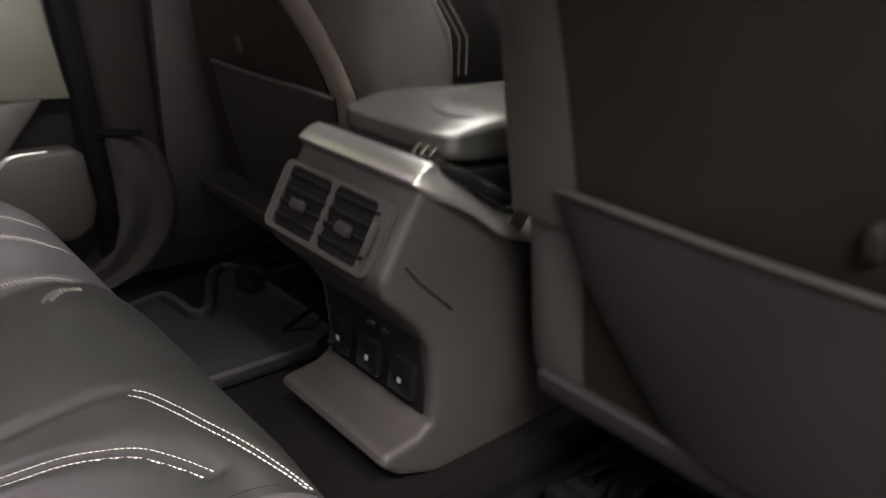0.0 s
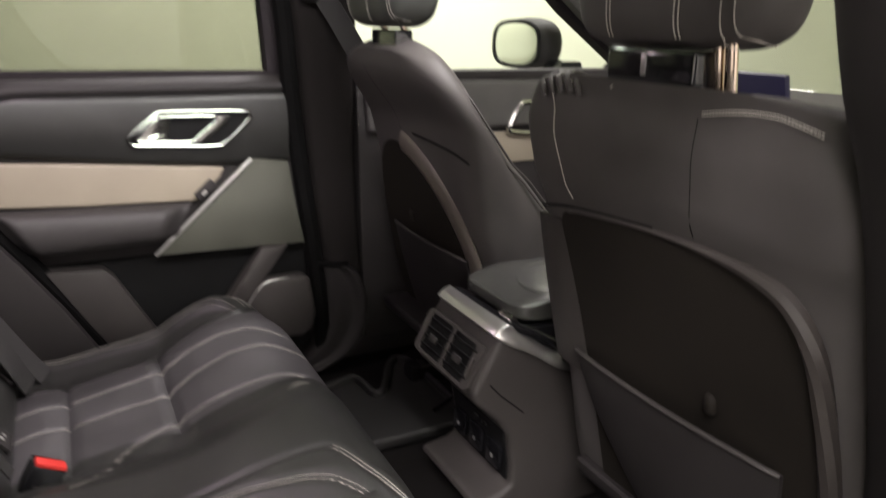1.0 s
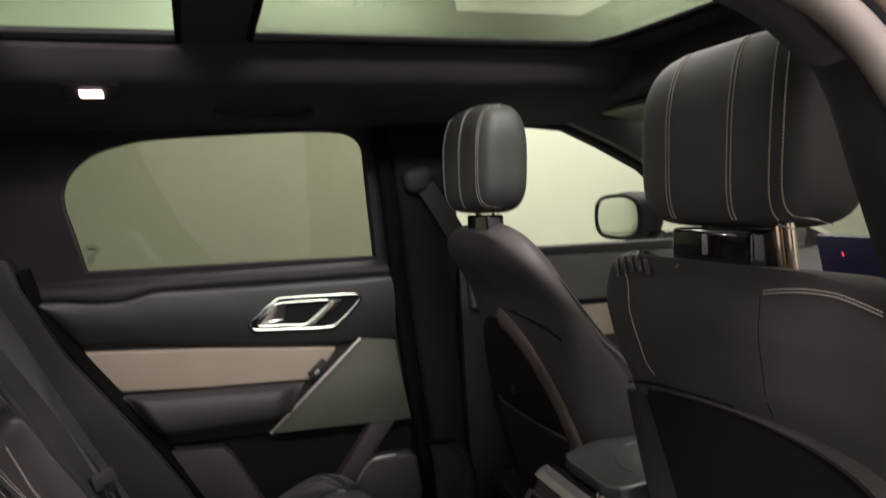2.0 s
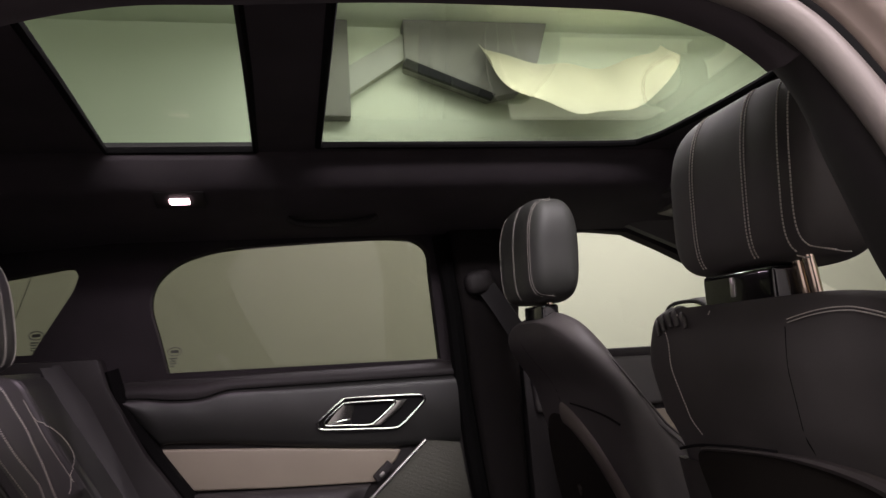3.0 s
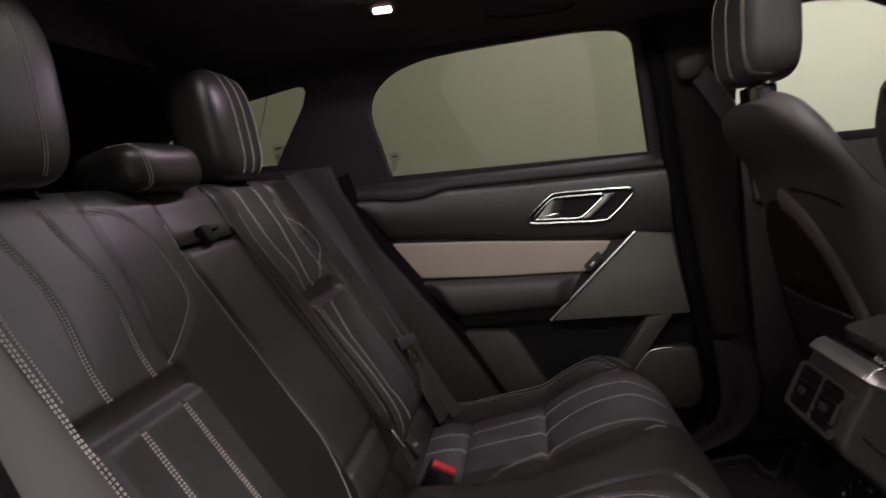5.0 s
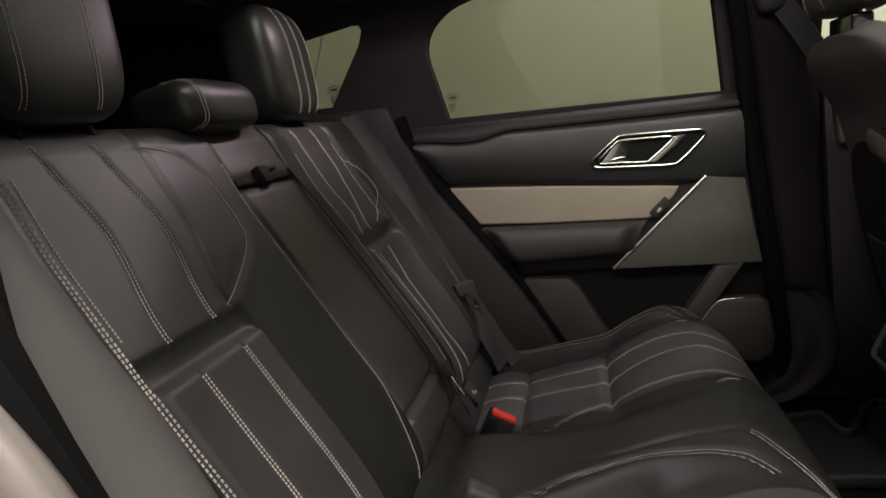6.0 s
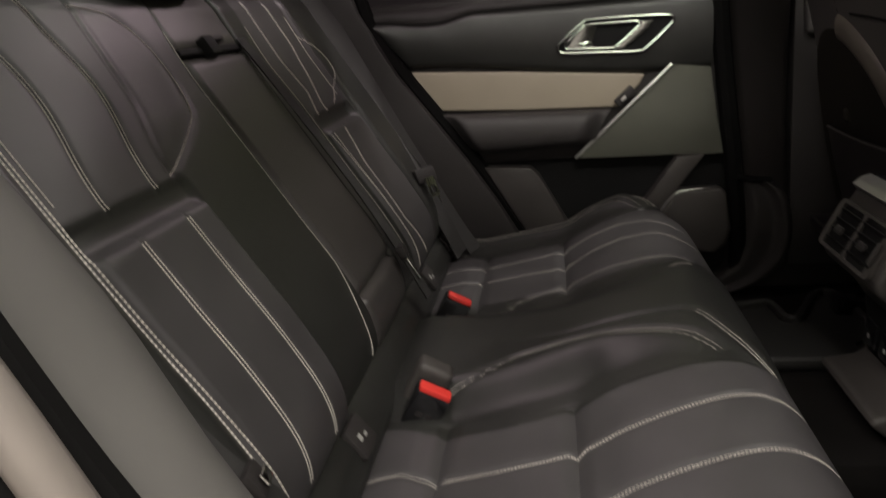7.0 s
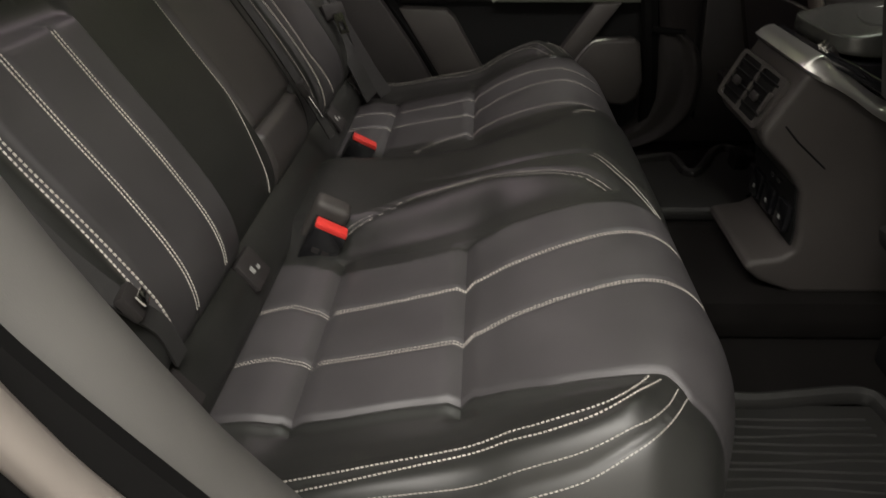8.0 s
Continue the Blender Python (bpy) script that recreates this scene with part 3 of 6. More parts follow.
def arch_trim_near():
    """Broad grey trim from the open door's seal to the side of the rear bench."""
    inner = smooth_line([(-0.90, -0.670, 1.235), (-0.865, -0.670, 1.165), (-0.831, -0.670, 1.105), (-0.774, -0.670, 1.015), (-0.705, -0.670, 0.905), (-0.634, -0.670, 0.77), (-0.611, -0.670, 0.729), (-0.556, -0.670, 0.653), (-0.48, -0.673, 0.56), (-0.40, -0.676, 0.46)], 4)
    seal = smooth_line([(-0.80, -0.70, 1.21), (-0.785, -0.735, 1.13), (-0.757, -0.762, 1.06), (-0.718, -0.764, 0.963), (-0.668, -0.764, 0.867), (-0.59, -0.764, 0.761), (-0.56, -0.764, 0.722), (-0.51, -0.764, 0.66), (-0.44, -0.764, 0.56), (-0.37, -0.764, 0.46)], 4)
    def fn(u, w):
        a, b = inner[int(w)], seal[int(w)]
        a = a + np.array([0.0, 0.014 * ss(0.86, 0.98, a[2]), 0.0])
        p = a + (b - a) * max(0.0, u)
        p = p + np.array([0.012, 0, 0.016]) * math.sin(math.pi * min(1, max(0, u)))
        if u < 0:
            p = a + np.array([-0.06, 0.0, -0.02]) * (-u) + np.array([0, 0.018 * math.sin(math.pi * 0.5 * -u), 0])
        return p
    v, f = sheet(fn, [-1, -0.6, -0.3, -0.1, 0, 0.08, 0.18, 0.3, 0.45, 0.6, 0.75, 0.88, 1.0], range(len(inner)), (-0.03, -0.012, -0.02))
    ob = fixed(mesh("arch_trim_near", v, f, GREY_TRIM))
    tagged(ob, "broad grey grained trim over the wheel arch at the open door", "pillar trim", kind="structure")
    part("rubber_strip", tube_bm([np.array(p) + np.array([0.004, -0.018, -0.006]) for p in seal], 0.021, 8), RUBBER, ob, "black rubber door seal")


arch_trim_near()
part("sill_near", box_bm((-0.50, -0.84, 0.30), (0.0, -0.72, 0.405), 0.02), PLASTIC, None)
tagged(bpy.data.objects["sill_near"], "dark plastic door sill at the open door", "door sill", kind="structure")


# ---- far side: closed rear door ----
def rear_door():
    t = thing("door_1", (-0.45, 0.80, 0.41), "closed rear car door, dark trim with beige inset", "car door", kind="structure")
    part("panel", prism_bm([(-0.90, 1.143), (-0.875, 1.08), (-0.81, 0.98), (-0.735, 0.88), (-0.66, 0.775), (-0.642, 0.748), (-0.068, 0.748), (-0.082, 0.91), (-0.098, 1.08), (-0.104, 1.128)], "y", 0.785, 0.822, 0.006), PLASTIC, t, "dark grained door panel")
    # Black sheet in place of the pocket's depth, so that it looks shaded.
    part("pocket_back", prism_bm([(-0.645, 0.746), (-0.59, 0.67), (-0.53, 0.57), (-0.47, 0.47), (-0.40, 0.41), (-0.09, 0.41), (-0.052, 0.45), (-0.048, 0.55), (-0.062, 0.74), (-0.066, 0.746)], "y", 0.806, 0.822), SLOT, t, "black sheet standing in for the shaded inside of the door pocket")
    # upper pad, with a wavy crease below the sill
    def upper(u, w):
        x = -0.885 + (0.785 * u)
        crease = 1.103 - 0.010 * ss(-0.86, -0.76, x) + 0.017 * ss(-0.73, -0.64, x)
        low = 0.995 - 0.052 * ss(-0.82, -0.24, x)
        if x < -0.80:
            low = 0.985 + (-0.80 - x) * 1.2
        z = low + (crease - low) * w
        y = 0.768 - 0.010 * math.sin(math.pi * w) + 0.012 * (1 - ss(0.0, 0.06, w)) + 0.012 * ss(0.94, 1.0, w)
        return (x, y, z)
    v, f = sheet(upper, np.linspace(0, 1, 50), np.linspace(0, 1, 22), (0, 0.025, 0))
    fixed(mesh("upper_pad", v, f, LEATHER, t, "black leather-covered upper door pad"))
    def sill(u, w):
        x = -0.90 + 0.80 * u
        crease = 1.104 - 0.010 * ss(-0.86, -0.76, x) + 0.017 * ss(-0.73, -0.64, x)
        z = crease + (1.148 - crease) * w
        return (x, 0.772 + 0.045 * w * w - 0.006 * math.sin(math.pi * w), z)
    v, f = sheet(sill, np.linspace(0, 1, 50), np.linspace(0, 1, 8), (0, 0.02, -0.004))
    fixed(mesh("sill_cap", v, f, PLASTIC, t, "black window sill cap"))
    # beige inset
    poly = [(-0.812, 0.984), (-0.55, 0.966), (-0.30, 0.944), (-0.248, 0.938), (-0.262, 0.915), (-0.316, 0.866), (-0.55, 0.874), (-0.735, 0.885)]
    part("inset", prism_bm(poly, "y", 0.772, 0.80, 0.006, 3), BEIGE, t, "pale beige leather inset")
    # armrest
    def arm(u, w):
        x = -0.745 + 0.42 * u
        top, bot = 0.878 - 0.014 * u, 0.780 + 0.006 * u
        a = math.pi * w
        z = (top + bot) / 2 + (top - bot) / 2 * math.cos(a)
        y = 0.785 - 0.066 * math.sin(a) ** 0.36 * (1 - 0.45 * ss(0.86, 1.0, u)) * (1 - 0.5 * (1 - ss(0.0, 0.10, u)))
        return (x + 0.10 * w * (1 - 2 * u) * (1 if u < 0.5 else 0.55), y, z)
    v, f = sheet(arm, np.linspace(0, 1, 40), np.linspace(0, 1, 24), (0, 0.012, 0))
    fixed(mesh("armrest", v, f, ARMREST_LEATHER, t, "dark padded armrest"))
    # grille wedge
    wedge = [(-0.190, 0.957), (-0.150, 0.952), (-0.103, 0.945), (-0.088, 0.84), (-0.070, 0.742), (-0.24, 0.746), (-0.414, 0.750), (-0.405, 0.756)]
    g = part("speaker_grille", prism_bm(wedge, "y", 0.760, 0.79, 0.004), GRILLE, t, "perforated grey metal speaker grille")
    part("grille_edge", tube_bm([(-0.416, 0.757, 0.752), (-0.19, 0.757, 0.958)], 0.004, 8), SATIN, g, "bright slanted edge")
    sw = part("switch_block", turn_bm(box_bm((-0.026, -0.010, -0.010), (0.026, 0.014, 0.010), 0.004), pose(-0.296, 0.764, 0.892, 0, -42, 0)), PLASTIC, t, "black window switch block")
    part("switch", turn_bm(box_bm((-0.007, -0.013, -0.004), (0.007, -0.008, 0.004), 0.002), pose(-0.300, 0.764, 0.887, 0, -42, 0)), SATIN, sw, "small bright window switch")
    # handle: a slim chrome surround, a black recess and a broad lever with a polished dish
    ring = smooth_line([(-0.446, 1.013), (-0.436, 1.002), (-0.356, 0.997), (-0.272, 0.993), (-0.245, 1.001), (-0.194, 1.047), (-0.189, 1.059), (-0.201, 1.067), (-0.286, 1.070), (-0.370, 1.071), (-0.390, 1.065), (-0.443, 1.023)], 4, True)
    h = part("handle_bezel", tube_bm([(x, 0.752, z) for x, z in ring], 0.0036, 8, True, up=(0, 1, 0)), HANDLE, t, "slim chrome handle surround")
    part("handle_recess", prism_bm([(x, z) for x, z in grown(ring, 0.98)], "y", 0.757, 0.775), SLOT, h, "black handle recess", smooth=False)
    lever = smooth_line([(-0.431, 1.014), (-0.424, 1.010), (-0.377, 1.008), (-0.326, 1.005), (-0.308, 1.013), (-0.266, 1.047), (-0.262, 1.055), (-0.272, 1.059), (-0.324, 1.060), (-0.377, 1.060), (-0.393, 1.053), (-0.428, 1.023)], 4, True)
    part("lever", tube_bm([(x, 0.749, z) for x, z in lever], 0.0032, 8, True, up=(0, 1, 0)), HANDLE, h, "chrome rim of the pull lever")
    part("lever_blade", prism_bm([(-0.262, 1.058), (-0.231, 1.060), (-0.243, 1.042), (-0.297, 1.001), (-0.321, 1.003), (-0.306, 1.013), (-0.268, 1.045)], "y", 0.750, 0.757, 0.002), HANDLE, h, "broad satin lever blade")
    def dish(u, w):
        x0, x1 = -0.426 + 0.036 * w, -0.366 + 0.012 * w
        return (x0 + (x1 - x0) * u, 0.752 + 0.006 * u * u, 1.013 + 0.042 * w)
    v, f = sheet(dish, np.linspace(0, 1, 8), np.linspace(0, 1, 8), (0, 0.003, 0))
    fixed(mesh("finger_dish", v, f, HANDLE, h, "polished finger dish"))
    part("dish_edge", tube_bm([(-0.424, 0.7505, 1.016), (-0.372, 0.752, 1.021), (-0.367, 0.752, 1.012)], 0.0016, 6), CHROME, h, "bright edge of the dish")
    # lower door: pocket, strip, speaker
    part("pocket_lip", prism_bm([(-0.64, 0.742), (-0.525, 0.735), (-0.505, 0.715), (-0.455, 0.62), (-0.40, 0.52), (-0.50, 0.50), (-0.56, 0.60)], "y", 0.752, 0.80, 0.008), BROWN_PLASTIC, t, "grey plastic pocket lip")
    part("pocket_strip", prism_bm([(-0.178, 0.742), (-0.115, 0.745), (-0.13, 0.725), (-0.232, 0.594), (-0.268, 0.618)], "y", 0.748, 0.79, 0.006), BROWN_PLASTIC, t, "slanted grey plastic strip")
    sp = part("speaker", prism_bm([(-0.17, 0.660), (-0.08, 0.662), (-0.064, 0.65), (-0.052, 0.56), (-0.062, 0.52), (-0.092, 0.50), (-0.13, 0.505), (-0.222, 0.56), (-0.232, 0.592), (-0.19, 0.650)], "y", 0.742, 0.79, 0.010, 3), BROWN_PLASTIC, t, "rounded lower speaker cover")
    part("speaker_edge", tube_bm(smooth_line([(-0.233, 0.740, 0.590), (-0.205, 0.740, 0.632), (-0.184, 0.740, 0.655), (-0.165, 0.740, 0.662), (-0.12, 0.741, 0.664)], 4), lambda u: 0.0026 - 0.0020 * u, 6), SATIN, sp, "thin bright edge")
    # rubber seal along the door's edge
    edge = smooth_line([(-0.915, 1.17), (-0.885, 1.075), (-0.82, 0.975), (-0.745, 0.87), (-0.67, 0.765), (-0.60, 0.66), (-0.54, 0.56), (-0.48, 0.46), (-0.40, 0.395), (-0.08, 0.395), (-0.034, 0.45), (-0.03, 0.55), (-0.047, 0.74), (-0.068, 0.91), (-0.085, 1.08), (-0.10, 1.28), (-0.125, 1.46)], 4)
    part("rubber_seal", tube_bm([(x, 0.775 if z < 1.12 else 0.775 - (z - 1.12) * 0.05, z) for x, z in edge], 0.021, 8, up=(0, 1, 0)), RUBBER, t, "black rubber door seal")
    return t


rear_door()


def pillar_far():
    rows = []
    for z, x0, x1, y in ((1.50, -0.115, 0.10, 0.735), (1.42, -0.10, 0.09, 0.742), (1.25, -0.078, 0.075, 0.752), (1.12, -0.066, 0.07, 0.758), (0.95, -0.05, 0.07, 0.762), (0.80, -0.035, 0.075, 0.765), (0.66, -0.02, 0.085, 0.768), (0.55, -0.015, 0.09, 0.768)):
        rows.append([(x0, y + 0.03, z), (x0 + 0.008, y + 0.008, z), (x0 + 0.02, y, z), (x1 - 0.02, y, z), (x1 - 0.005, y + 0.01, z), (x1, y + 0.04, z)])
    v, f = sheet(lambda u, w: rows[int(u)][int(w)], range(len(rows)), range(6), (0, 0.03, 0))
    ob = fixed(mesh("pillar_trim_far", v, f, PILLAR_SHADED))
    tagged(ob, "dark brown trim on the closed side's middle pillar, shade put into its colour", "pillar trim", kind="structure")
    # lower moulding: a dished face with a fat rounded outer rim that sweeps into the sill
    rim = smooth_line([(0.030, 0.672), (0.066, 0.640), (0.088, 0.565), (0.080, 0.490), (0.045, 0.440), (0.0, 0.410), (-0.085, 0.388), (-0.20, 0.384)], 6)
    inner = smooth_line([(-0.034, 0.672), (-0.028, 0.640), (-0.020, 0.600), (-0.022, 0.545), (-0.035, 0.500), (-0.060, 0.455), (-0.110, 0.415), (-0.20, 0.395)], 6)
    def foot(u, w):
        a, b = np.array(inner[int(w)]), np.array(rim[int(w)])
        p = a + (b - a) * min(1.0, u)
        y = 0.772 - 0.020 * ss(0.0, 0.25, u) - 0.016 * ss(0.60, 0.86, u) + 0.05 * ss(0.9, 1.25, u)
        if u > 1:
            p = b + (b - a) / max(1e-6, np.linalg.norm(b - a)) * 0.012 * (u - 1) / 0.25
        return (p[0], y, p[1])
    v, f = sheet(foot, np.concatenate([np.linspace(0, 0.55, 6), np.linspace(0.6, 1.25, 12)]), range(len(rim)), (0, 0.02, 0))
    low = fixed(mesh("pillar_foot_far", v, f, PLASTIC))
    tagged(low, "dished dark foot of the middle pillar with rounded rim", "pillar trim", kind="structure")
    part("foot_lip", tube_bm([(-0.040, 0.752, 0.684), (0.0, 0.746, 0.678), (0.035, 0.750, 0.674)], 0.008, 8), RUBBER, low, "dark lip over the foot")
    quarter = [(-1.15, 1.20), (-0.93, 1.20), (-0.91, 1.13), (-0.83, 0.98), (-0.755, 0.875), (-0.68, 0.77), (-0.61, 0.66), (-0.55, 0.55), (-0.50, 0.45), (-0.95, 0.45), (-1.15, 0.6)]
    q = part("quarter_trim_far", prism_bm(quarter, "y", 0.735, 0.80, 0.012), PLASTIC, None)
    tagged(q, "dark grained side trim beside the rear bench", "pillar trim", kind="structure")


pillar_far()


striker = thing("door_striker", (-0.64, -0.83, 0.83), "small steel door striker on the painted frame", "striker")
part("plate", turn_bm(box_bm((-0.035, -0.004, -0.016), (0.035, 0.004, 0.016), 0.004), pose(-0.655, -0.836, 0.835, 0, 45, 0)), SATIN, striker, "bright fixing plate")
part("loop", tube_bm(smooth_line([(-0.640, -0.838, 0.850), (-0.640, -0.866, 0.850), (-0.655, -0.870, 0.835), (-0.668, -0.866, 0.822), (-0.668, -0.838, 0.822)], 4), 0.0055, 8), CHROME, striker, "round steel loop")


# ---- rear bench ----
REAR_SEAT = thing("rear_seat", (-0.45, 0.0, 0.50), "black leather rear bench seat with pale double stitching", "car seat")
CUSHION = smooth_line([(-0.76, 0.545), (-0.735, 0.572), (-0.70, 0.587), (-0.66, 0.592), (-0.62, 0.589), (-0.54, 0.603), (-0.455, 0.619), (-0.40, 0.645), (-0.34, 0.666), (-0.285, 0.677), (-0.245, 0.672), (-0.213, 0.652), (-0.192, 0.618), (-0.182, 0.57), (-0.182, 0.51), (-0.192, 0.44), (-0.21, 0.40)], 6)


def cushion_index(x):
    """Where along the profile the top of the cushion reaches x."""
    for i in range(len(CUSHION) - 1):
        if CUSHION[i][0] <= x <= CUSHION[i + 1][0]:
            return i + (x - CUSHION[i][0]) / (CUSHION[i + 1][0] - CUSHION[i][0])
    return 0.0


def groove(d, width, depth):
    return -depth * math.exp(-(d / width) ** 2)


MIDDLE_SEAM = smooth_line([(-0.635, -0.150), (-0.605, -0.117), (-0.53, -0.066), (-0.475, -0.056), (-0.431, -0.057), (-0.376, -0.076), (-0.337, -0.089), (-0.305, -0.111), (-0.288, -0.135), (-0.272, -0.164)], 10)
MIDDLE_FOLD = smooth_line([(-0.56, -0.005), (-0.48, -0.022), (-0.398, -0.030), (-0.349, -0.033), (-0.300, -0.039), (-0.277, -0.053), (-0.262, -0.088), (-0.253, -0.115), (-0.238, -0.145), (-0.226, -0.166), (-0.212, -0.186)], 10)
MIDDLE_SEAM_FAR = smooth_line([(-0.62, 0.118), (-0.582, 0.150), (-0.545, 0.195), (-0.50, 0.220), (-0.444, 0.232), (-0.38, 0.232), (-0.323, 0.227), (-0.275, 0.218), (-0.245, 0.203)], 10)
SEAM_XY = [np.array(line) for line in (MIDDLE_SEAM, MIDDLE_FOLD, MIDDLE_SEAM_FAR)]


def near_line(k, x, y):
    """How far a place on the cushion is from one of the middle seams."""
    d = SEAM_XY[k] - np.array((x, y))
    return float(np.sqrt((d * d).sum(1).min()))


def centre_border(x):
    """Half width of the middle seat's cushion."""
    return 0.118 - 0.032 * ss(-0.62, -0.42, x) + 0.05 * ss(-0.36, -0.22, x)


BOLSTER_1 = smooth_line([(-0.70, 0.610), (-0.60, 0.604), (-0.54, 0.600), (-0.467, 0.592), (-0.42, 0.593), (-0.375, 0.597), (-0.325, 0.594), (-0.297, 0.580), (-0.272, 0.546)], 10)
BOLSTER_2 = smooth_line([(-0.62, 0.632), (-0.54, 0.629), (-0.47, 0.629), (-0.40, 0.632), (-0.33, 0.632), (-0.28, 0.620), (-0.247, 0.598), (-0.236, 0.561)], 10)


def seam_at(line, x):
    """How far out a bolster's seam lies at a place along the cushion."""
    return float(np.interp(x, [p[0] for p in line], [p[1] for p in line], left=line[0][1], right=line[-1][1]))


def panel_border(x):
    """The outer edge of the grey panel on the cushion."""
    return float(np.interp(x, (-0.70, -0.57, -0.50, -0.444, -0.37, -0.31, -0.264, -0.239, -0.223), (0.507, 0.504, 0.498, 0.500, 0.524, 0.533, 0.536, 0.549, 0.562)))


def panel_inner(x):
    return float(np.interp(x, (-0.72, -0.66, -0.61, -0.54, -0.48, -0.40, -0.25), (0.198, 0.214, 0.227, 0.222, 0.207, 0.196, 0.20)))


def stitch_y(sgn, k, x):
    """Where the two double seams of an outer cushion lie."""
    if sgn < 0:
        return -float(np.interp(x, (-0.70, -0.667, -0.629, -0.55, -0.455, -0.35, -0.25), ((0.311, 0.304, 0.314, 0.312, 0.300, 0.285, 0.271), (0.414, 0.408, 0.412, 0.413, 0.408, 0.392, 0.376))[k]))
    return float(np.interp(x, (-0.72, -0.62, -0.526, -0.467, -0.41, -0.35, -0.293, -0.27, -0.24), ((0.33, 0.345, 0.348, 0.345, 0.360, 0.366, 0.353, 0.338, 0.318), (0.42, 0.435, 0.437, 0.440, 0.454, 0.463, 0.448, 0.428, 0.405))[k]))


def cushion(y, s):
    i = min(len(CUSHION) - 1.001, max(0.0, s))
    a = CUSHION[int(i)] + (CUSHION[int(i) + 1] - CUSHION[int(i)]) * (i - int(i))
    x, z = float(a[0]), float(a[1])
    t = abs(y)
    top = ss(0.46, 0.60, z) if x < -0.25 or z > 0.6 else ss(0.44, 0.62, z)
    cb = centre_border(x)
    mid = 1 - ss(cb - 0.02, cb + 0.07, t)
    # the middle seat is fuller and has no dip
    flat_top = 0.612 + 0.062 * ss(-0.60, -0.28, x)
    if x < -0.30 and s < 60:
        z += mid * max(0.0, flat_top - z) * 0.8 * ss(-0.76, -0.68, x)
    z += 0.010 * mid * top
    z += 0.014 * ss(0.53, 0.60, t) * top * ss(-0.75, -0.6, x)
    roll = max(0.0, t - 0.59) / 0.085
    z -= 0.085 * roll * roll * top
    x -= 0.055 * ss(0.46, 0.68, t) * ss(-0.45, -0.22, x) + (0.015 * ss(0.42, 0.56, t) * ss(-0.28, -0.21, x) if y < 0 else 0.0)
    # seams
    panel = ss(0.185, 0.20, t) * (1 - ss(0.515, 0.53, t))
    z += groove(a[0] + 0.455, 0.006, 0.009) * panel
    z += groove(a[0] + 0.618, 0.006, 0.008) * panel
    if a[1] > 0.575:
        for c in (0, 1):
            z += groove(y - stitch_y(-1 if y < 0 else 1, c, x), 0.005, 0.0030)
        pb, s1, s2 = panel_border(a[0]), seam_at(BOLSTER_1, a[0]), seam_at(BOLSTER_2, a[0])
        z += groove(t - pb, 0.004, 0.005)
        f1, f2 = 1 - ss(-0.290, -0.264, a[0]), 1 - ss(-0.252, -0.232, a[0])
        z += groove(t - s1, 0.0035, 0.003) * f1 + groove(t - s2, 0.0035, 0.003) * f2
        mid2 = (s1 + s2) / 2
        z += 0.006 * f1 * math.exp(-((t - mid2) / max(0.006, (s2 - s1) * 0.42)) ** 2)
        z -= 0.006 * f1 * ss(pb, pb + 0.02, t) * (1 - ss(s1 - 0.03, s1, t))
        if -0.24 < y < 0.27:
            z += groove(near_line(0, a[0], y), 0.0055, 0.0045) + groove(near_line(2, a[0], y), 0.0055, 0.0040)
            z += groove(near_line(1, a[0], y), 0.0065, 0.0040) * ss(-0.56, -0.40, x)
    z += 0.004 * math.sin(22 * y) * math.sin(17 * x) * top * 0.4
    return (x, y, z)


def normal_of(fn, a, b, ea, eb, sign=1):
    p = np.array(fn(a, b))
    da, db = np.array(fn(a + ea, b)) - p, np.array(fn(a, b + eb)) - p
    n = np.cross(da, db)
    return tuple(sign * n / max(1e-9, np.linalg.norm(n)))


def cushion_seam(pairs):
    """A seam over the cushion through pairs of (x, y)."""
    out = []
    for x, y in pairs:
        s = cushion_index(x)
        out.append((cushion(y, s), normal_of(cushion, y, s, 0.004, 0.2, -1)))
    return out


def doubled(pairs, d=0.0035):
    """Two rows of stitches, one on each side of the seam."""
    p = [np.array(q, float) for q in pairs]
    a, b = [], []
    for i in range(len(p)):
        t = p[min(i + 1, len(p) - 1)] - p[max(i - 1, 0)]
        n = np.array([-t[1], t[0]]) / max(1e-9, np.linalg.norm(t))
        a.append(tuple(p[i] + n * d))
        b.append(tuple(p[i] - n * d))
    return [a, b]


PANEL_LINE = 0.525


def laid(y, s):
    """The cushion, with one row of its mesh drawn on to the outer edge of the grey panel."""
    d = panel_border(CUSHION[min(len(CUSHION) - 1, int(round(s)))][0]) - PANEL_LINE
    return cushion(y + d * math.copysign(1, y) * max(0.0, 1 - abs(abs(y) - PANEL_LINE) / 0.10), s)


